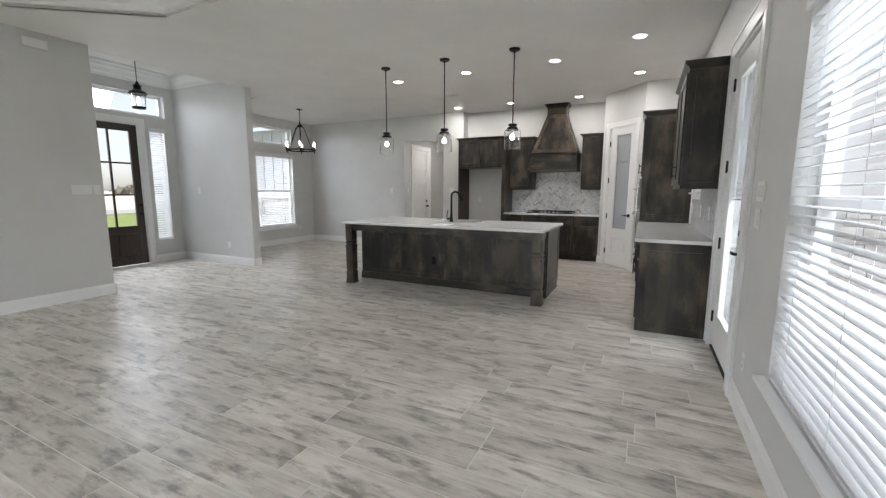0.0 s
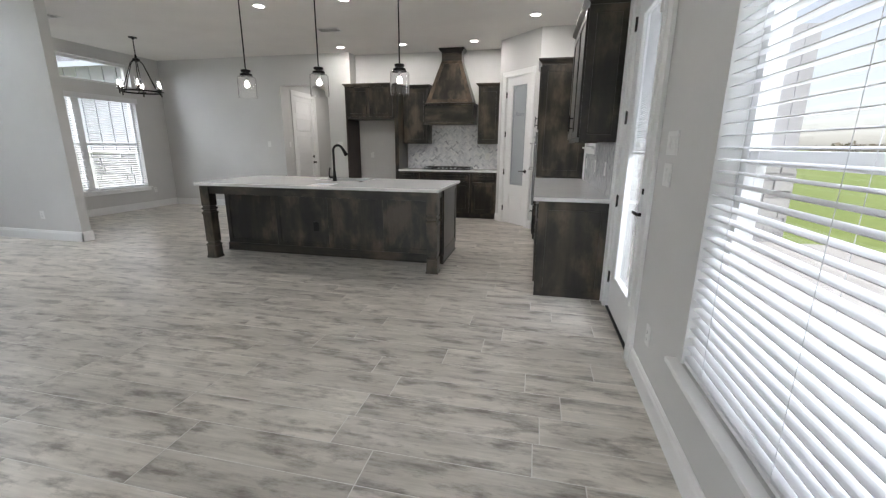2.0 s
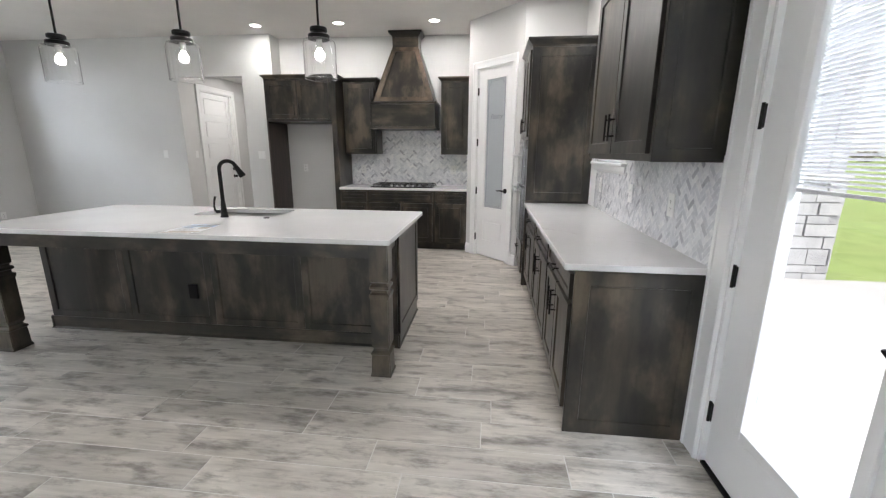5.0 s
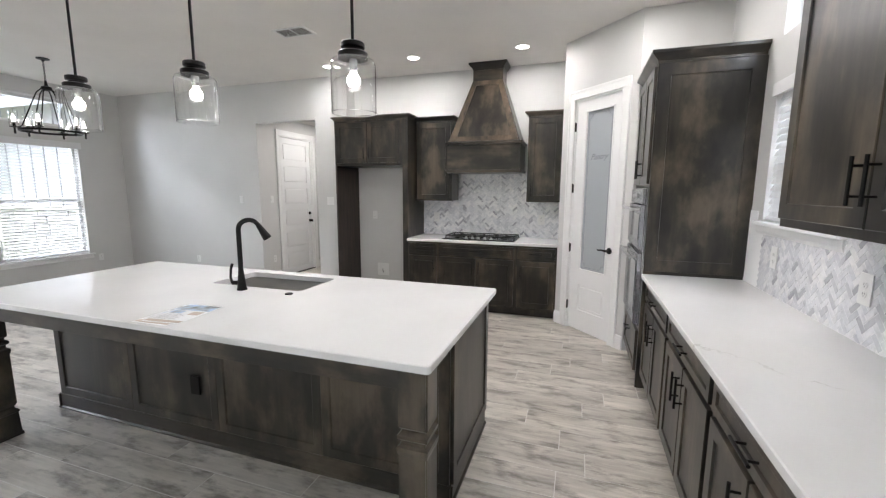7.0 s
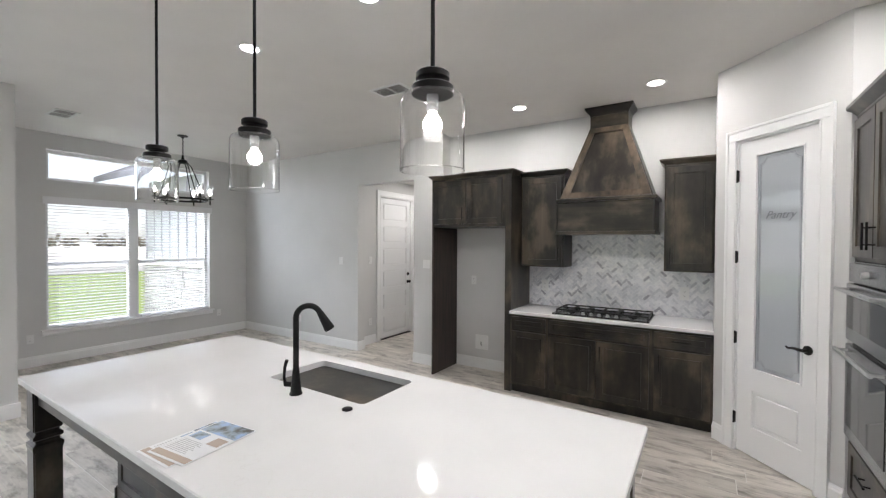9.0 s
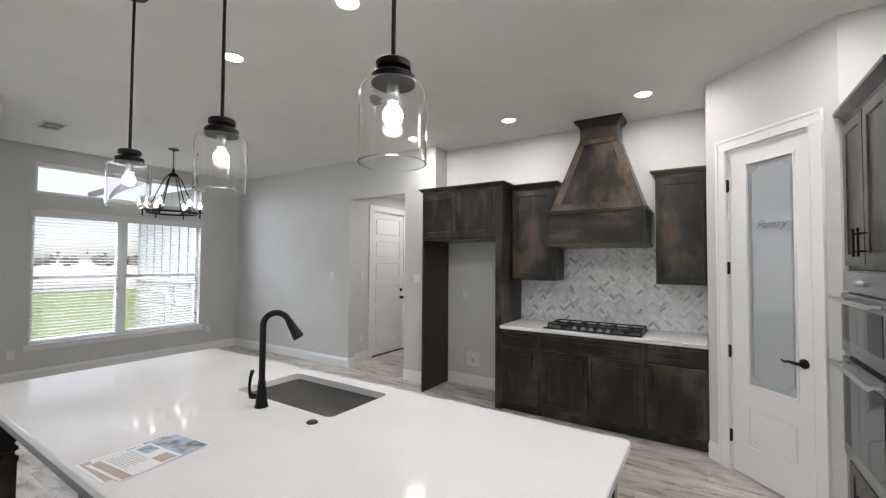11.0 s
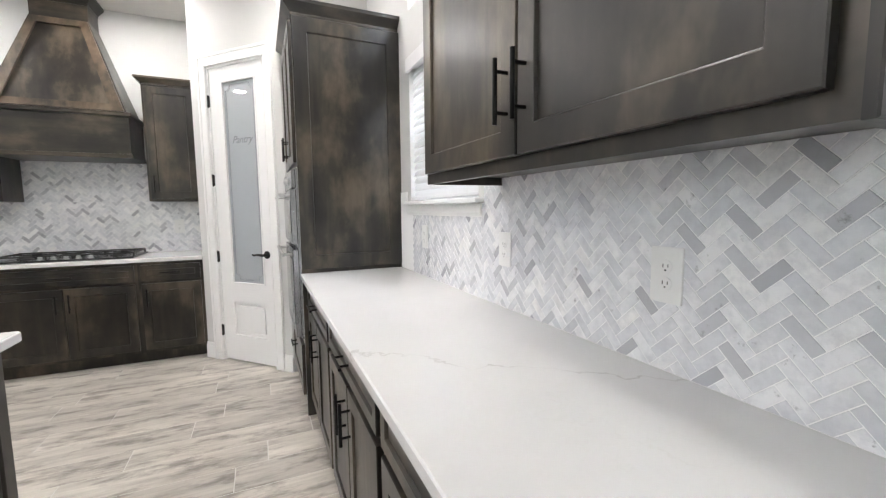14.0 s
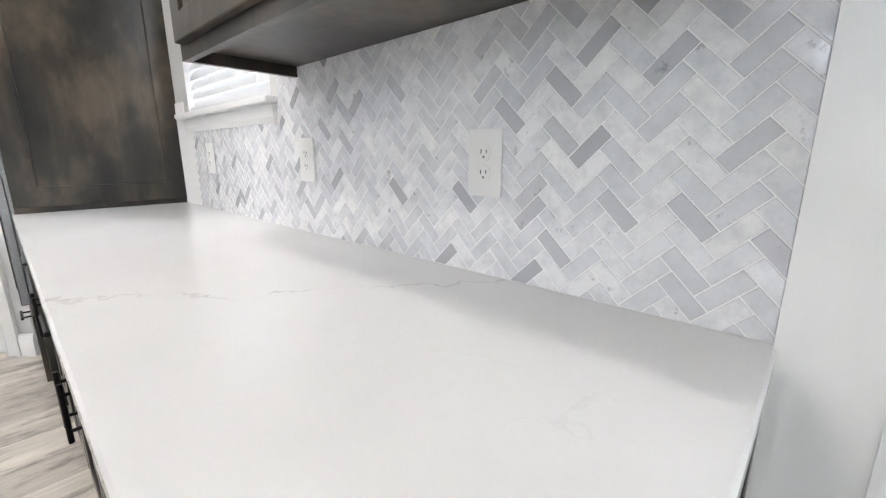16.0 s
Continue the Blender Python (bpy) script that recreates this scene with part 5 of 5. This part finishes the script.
lathe(bm, [(0.06, 2.65), (0.095, 2.655), (0.095, 2.68), (0.03, 2.685)], (lx, ly, 0), 20)
part("base", bm, M_black, ln)
for k in range(4):
    a = radians(45 + 90 * k)
    bm = bmesh.new()
    tube(bm, [(lx + 0.093 * math.cos(a), ly + 0.093 * math.sin(a), 2.67), (lx + 0.1 * math.cos(a), ly + 0.1 * math.sin(a), 2.885)], 0.005, 6)
    part("stile", bm, M_black, ln)
bm = bmesh.new()
lathe(bm, [(0.012, 2.72), (0.03, 2.75), (0.022, 2.80), (0.01, 2.83)], (lx, ly, 0), 14)
part("bulb", bm, M_bulb, ln, "lit bulb", smooth=True)


# ---- outdoors ----
bm = bmesh.new()
bmesh.ops.create_grid(bm, x_segments=40, y_segments=40, size=600)
bmesh.ops.translate(bm, verts=bm.verts, vec=(0, 0, -0.16))
solid("ground", bm, M_grass, "sunlit mown lawn round the house", "ground")
solid("patio", boxes((0.16, 3.9, -7, 2.85, -0.15, -0.02), bev=0.01), M_concrete, "pale concrete patio slab", "pavement")
solid("entry_walk", boxes((-11.6, -9.06, -2.2, 0.5, -0.15, -0.02), bev=0.01), M_concrete, "pale concrete entry walk", "pavement")
solid("road", boxes((-36, -30, -300, 300, -0.155, -0.125)), M_concrete, "pale concrete road beyond the lawn", "road")
solid("field", boxes((-560, -36, -300, 300, -0.155, -0.13)), M_field, "pale dry field running to the far trees", "ground")
solid("flower_bed", boxes((-10.6, -9.06, 0.7, 3.45, -0.15, -0.08)), M_mortar, "pale stone edging bed under the window", "ground")


def stones(name, m, w, h, label, parent):
    """Coursed cut stone, w by h, facing -y."""
    bm = bmesh.new()
    rnd = random.Random(5)
    z = 0.0
    while z < h - 0.02:
        hh = min(rnd.choice((0.10, 0.15, 0.2)), h - z)
        x = 0.0
        while x < w - 0.02:
            ww = min(rnd.uniform(0.18, 0.48), w - x)
            box(bm, x + 0.006, x + ww - 0.006, -0.03 - rnd.random() * 0.025, 0.0, z + 0.006, z + hh - 0.006)
            x += ww
        z += hh
    return tagged(part(name, bm, M_stone, parent, label, m), kind="stuff")


wing = thing("garage_wing", (-10.6, 3.6, -0.15), "house wing with cut stone base and white siding", "house")
part("wall", boxes((-12.1, -9.06, 3.55, 3.7, -0.15, 3.0), (-12.1, -11.95, 3.7, 9.0, -0.15, 3.0)), M_siding, wing)
stones("stone_base", pose(-12.12, 3.55, -0.15), 3.05, 1.3, "pale cut stone courses", wing)
part("ledge", boxes((-12.16, -9.06, 3.48, 3.55, 1.15, 1.22), bev=0.01), M_mortar, wing)
for k in range(9):
    part("batten", boxes((-12.1 + k * 0.36, -12.06 + k * 0.36, 3.528, 3.55, 1.22, 2.98)), M_siding, wing)
bm = bmesh.new()
prism(bm, [(-12.6, 2.75, 2.93), (-9.1, 2.75, 2.93), (-9.1, 7.0, 5.2), (-12.6, 7.0, 5.2)], (0, 0, 1), 0.12)
part("roof", bm, M_shingle, wing)

porch = thing("porch_beam", (-11.2, -1.5, 3.0), "dark fascia beam of the entry porch", "beam")
part("beam", boxes((-11.3, -11.12, -2.6, -0.75, 3.0, 3.13), bev=0.005), M_shingle, porch)
part("post", boxes((-11.3, -11.12, -2.6, -2.42, -0.15, 3.0), bev=0.005), M_siding, porch)

pw = thing("patio_wing", (1.6, 3.0, -0.15), "patio side wall with cut stone base and white siding", "house")
part("wall", boxes((0.17, 3.0, 2.9, 3.05, -0.15, 3.0), (2.85, 3.0, 3.05, 8.0, -0.15, 3.0)), M_siding, pw)
stones("stone_base", pose(0.17, 2.9, -0.15), 2.85, 1.3, "pale cut stone courses", pw)
stones("stone_side", pose(3.0, 2.88, -0.15, 0, 0, 90), 5.0, 1.3, "pale cut stone courses", pw)
part("ledge", boxes((0.17, 3.06, 2.83, 2.9, 1.15, 1.22), bev=0.01), M_mortar, pw)
for k in range(8):
    part("batten", boxes((0.3 + k * 0.36, 0.34 + k * 0.36, 2.878, 2.9, 1.22, 2.98)), M_siding, pw)

rnd = random.Random(11)
bm = bmesh.new()
for k in range(700):
    a = rnd.uniform(0, 2 * math.pi)
    r = rnd.uniform(140, 200)
    s = rnd.uniform(1.2, 2.6)
    c = Vector((r * math.cos(a), r * math.sin(a), s * 0.6))
    for j in range(26):
        d = Vector((rnd.gauss(0, 1), rnd.gauss(0, 1), rnd.gauss(0, 0.8)))
        p = c + d * s * 0.42
        p.z = max(p.z, 0.2)
        q = rnd.uniform(0.5, 1.2)
        u, v = Vector((rnd.uniform(-1, 1), rnd.uniform(-1, 1), rnd.uniform(-1, 1))), Vector((rnd.uniform(-1, 1), rnd.uniform(-1, 1), rnd.uniform(-1, 1)))
        bm.faces.new([bm.verts.new(p + u * q), bm.verts.new(p + v * q), bm.verts.new(p - u * q), bm.verts.new(p - v * q)])
solid("far_woods", bm, M_leaf, "low line of far trees beyond the pasture", "trees", "stuff")

# ---- floor planks ----
PITCH, PLANK, GAP = 0.206, 0.928, 0.0046
rnd = random.Random(3)
KNOWN = {0: -0.636, 1: -0.465, 2: -0.167, 3: -0.83, 4: -0.95, 5: -1.176}


def plank_rows(bm, x0, x1, y0, y1):
    """A plank with eased edges between the given sides, its top at z = 0."""
    e = 0.0008
    low = [bm.verts.new((x, y, -0.004)) for x, y in ((x0, y0), (x1, y0), (x1, y1), (x0, y1))]
    mid = [bm.verts.new((x, y, -e)) for x, y in ((x0, y0), (x1, y0), (x1, y1), (x0, y1))]
    top = [bm.verts.new((x, y, 0)) for x, y in ((x0 + e, y0 + e), (x1 - e, y0 + e), (x1 - e, y1 - e), (x0 + e, y1 - e))]
    for a, b in ((low, mid), (mid, top)):
        for i in range(4):
            bm.faces.new((a[i], a[(i + 1) % 4], b[(i + 1) % 4], b[i]))
    bm.faces.new(top)


bm = bmesh.new()
plank_rows(bm, GAP / 2, PLANK - GAP / 2, GAP / 2, PITCH - GAP / 2)
plank_mesh = mesh_of("plank", bm, M_plank)
rest, near_planks = [], 0
for k in range(-38, 42):
    yb = -0.57 - PITCH * (k + 1)
    ya = yb + PITCH
    if ya < -9 or yb > 7:
        continue
    phase = KNOWN.get(k, rnd.uniform(0, PLANK))
    n = math.floor((-9.1 - phase) / PLANK)
    x = phase + n * PLANK
    while x < 0.05:
        whole = x > -9.0 and x + PLANK < 0.0
        inside = (x + PLANK > -4.9 and -4.6 < yb < 3.7)
        under = -4.5 < x and x + PLANK < -1.75 and 0.46 < yb and yb + PITCH < 1.2
        if whole and inside and not under and near_planks < 300:
            o = new("plank", plank_mesh)
            o.parent = FLOOR
            o.location = (x, yb, 0)
            near_planks += 1
        else:
            a, b = max(x, -9.05), min(x + PLANK, 0.05)
            if b - a > 0.02:
                rest.append((a + GAP / 2, b - GAP / 2, yb + GAP / 2, yb + PITCH - GAP / 2))
        x += PLANK
vs, fs, e = [], [], 0.0008
for x0, x1, y0, y1 in rest:
    i = len(vs)
    vs += [(x0, y0, -0.004), (x1, y0, -0.004), (x1, y1, -0.004), (x0, y1, -0.004), (x0 + e, y0 + e, 0), (x1 - e, y0 + e, 0), (x1 - e, y1 - e, 0), (x0 + e, y1 - e, 0)]
    fs += [(i + a, i + (a + 1) % 4, i + 4 + (a + 1) % 4, i + 4 + a) for a in range(4)] + [(i + 4, i + 5, i + 6, i + 7)]
me = bpy.data.meshes.new("planks")
me.from_pydata(vs, [], fs)
me.materials.append(M_plank)
ob = new("planks", me)
ob.parent = FLOOR
tagged(ob, kind="stuff")

# ---- herringbone backsplash ----
TW_, TL_, JT = 0.0284, 0.0760, 0.0022


def clip(poly, region):
    a0, a1, z0, z1 = region
    for axis, lim, sign in ((0, a0, 1), (0, a1, -1), (1, z0, 1), (1, z1, -1)):
        out = []
        for p, q in zip(poly, poly[1:] + poly[:1]):
            dp, dq = sign * (p[axis] - lim), sign * (q[axis] - lim)
            if dp >= 0:
                out.append(p)
            if dp * dq < 0:
                f = dp / (dp - dq)
                out.append((p[0] + (q[0] - p[0]) * f, p[1] + (q[1] - p[1]) * f))
        poly = out
        if len(poly) < 3:
            return []
    return poly


def herringbone(region, origin):
    """Tile outlines in (along, up) that fall inside the region."""
    a0, a1, z0, z1 = region
    s = 1 / math.sqrt(2)
    reach = int(max(a1 - a0, z1 - z0) / TW_) + 12
    tiles = []
    g = JT / 2
    for j in range(-reach, reach):
        for i in range(-reach // 3, reach // 3 + 1):
            u, v = j * TW_ + i * TL_, j * TW_ - i * TL_
            for ua, ub, va, vb in ((u, u + TL_, v, v + TW_), (u + TL_, u + TL_ + TW_, v + TW_ - TL_, v + TW_)):
                quad = []
                for p, q in ((ua + g, va + g), (ub - g, va + g), (ub - g, vb - g), (ua + g, vb - g)):
                    quad.append((origin[0] + (p - q) * s, origin[1] + (p + q) * s))
                if max(p[0] for p in quad) < a0 or min(p[0] for p in quad) > a1 or max(p[1] for p in quad) < z0 or min(p[1] for p in quad) > z1:
                    continue
                quad = clip(quad, region)
                if quad:
                    area = abs(sum(p[0] * q[1] - q[0] * p[1] for p, q in zip(quad, quad[1:] + quad[:1]))) / 2
                    if area > 2e-5:
                        tiles.append(quad)
    return tiles


def tile_faces(vs, fs, poly, to):
    """A tile with a small arris, set a little out of true, stood on the wall by to(along, up, out)."""
    cx, cz = sum(p[0] for p in poly) / len(poly), sum(p[1] for p in poly) / len(poly)
    n, i = len(poly), len(vs)
    ta, tz = lean.gauss(0, 0.008), lean.gauss(0, 0.008)
    vs += [to(a, z, 0.002) for a, z in poly] + [to(a, z, 0.0072 + ta * (a - cx) + tz * (z - cz)) for a, z in poly]
    vs += [to(a + (cx - a) * 0.035, z + (cz - z) * 0.035, 0.008 + ta * (a - cx) + tz * (z - cz)) for a, z in poly]
    for b in (0, n):
        fs += [(i + b + k, i + b + (k + 1) % n, i + b + n + (k + 1) % n, i + b + n + k) for k in range(n)]
    fs.append(tuple(i + 2 * n + k for k in range(n)))


def tile_mesh(name, vs, fs):
    bm = bmesh.new()
    me = bpy.data.meshes.new(name)
    me.from_pydata(vs, [], fs)
    bm.from_mesh(me)
    bmesh.ops.recalc_face_normals(bm, faces=bm.faces)
    bm.to_mesh(me)
    bm.free()
    me.materials.append(M_marble)
    return me


lean = random.Random(17)
back = solid("backsplash", boxes((-0.0068, -0.0005, -0.386, 2.088, 0.9205, 1.3345)), M_tilegrout, "polished grey and white marble herringbone backsplash with white grout", "backsplash", "thing")
part("upper_course", boxes((-0.0068, -0.0005, -0.386, 0.97, 1.3345, 1.4295)), M_tilegrout, back)
part("upper_course", boxes((-0.0068, -0.0005, 1.965, 2.088, 1.3345, 1.42)), M_tilegrout, back)
seen = 0
vs, fs = [], []
for region in ((-0.386, 0.968, 0.9215, 1.429), (0.968, 2.088, 0.9215, 1.333), (1.966, 2.088, 1.333, 1.419)):
    for poly in herringbone(region, (-0.0716, 1.0437)):
        mid = sum(p[0] for p in poly) / len(poly)
        to = lambda a, z, o: (-o, a, z)
        if mid < 0.72 and seen < 300:
            v1, f1 = [], []
            tile_faces(v1, f1, poly, to)
            o = new("tile", tile_mesh("tile", v1, f1))
            o.parent = back
            seen += 1
        else:
            tile_faces(vs, fs, poly, to)
o = new("tiles", tile_mesh("tiles", vs, fs))
o.parent = back
tagged(o, kind="stuff")
back2 = solid("backsplash", boxes((-3.266, -1.3625, 4.2332, 4.2395, 0.9205, 1.4045), (-2.7515, -1.7755, 4.2332, 4.2395, 1.4045, 1.79)), M_tilegrout, "grey marble herringbone backsplash behind the cooktop", "backsplash", "thing")
vs, fs = [], []
for region in ((-3.266, -1.3625, 0.9215, 1.4035), (-2.7515, -1.7755, 1.4035, 1.79)):
    for poly in herringbone(region, (-2.3, 1.1)):
        tile_faces(vs, fs, poly, lambda a, z, o: (a, 4.24 - o, z))
o = new("tiles", tile_mesh("tiles", vs, fs))
o.parent = back2
tagged(o, kind="stuff")
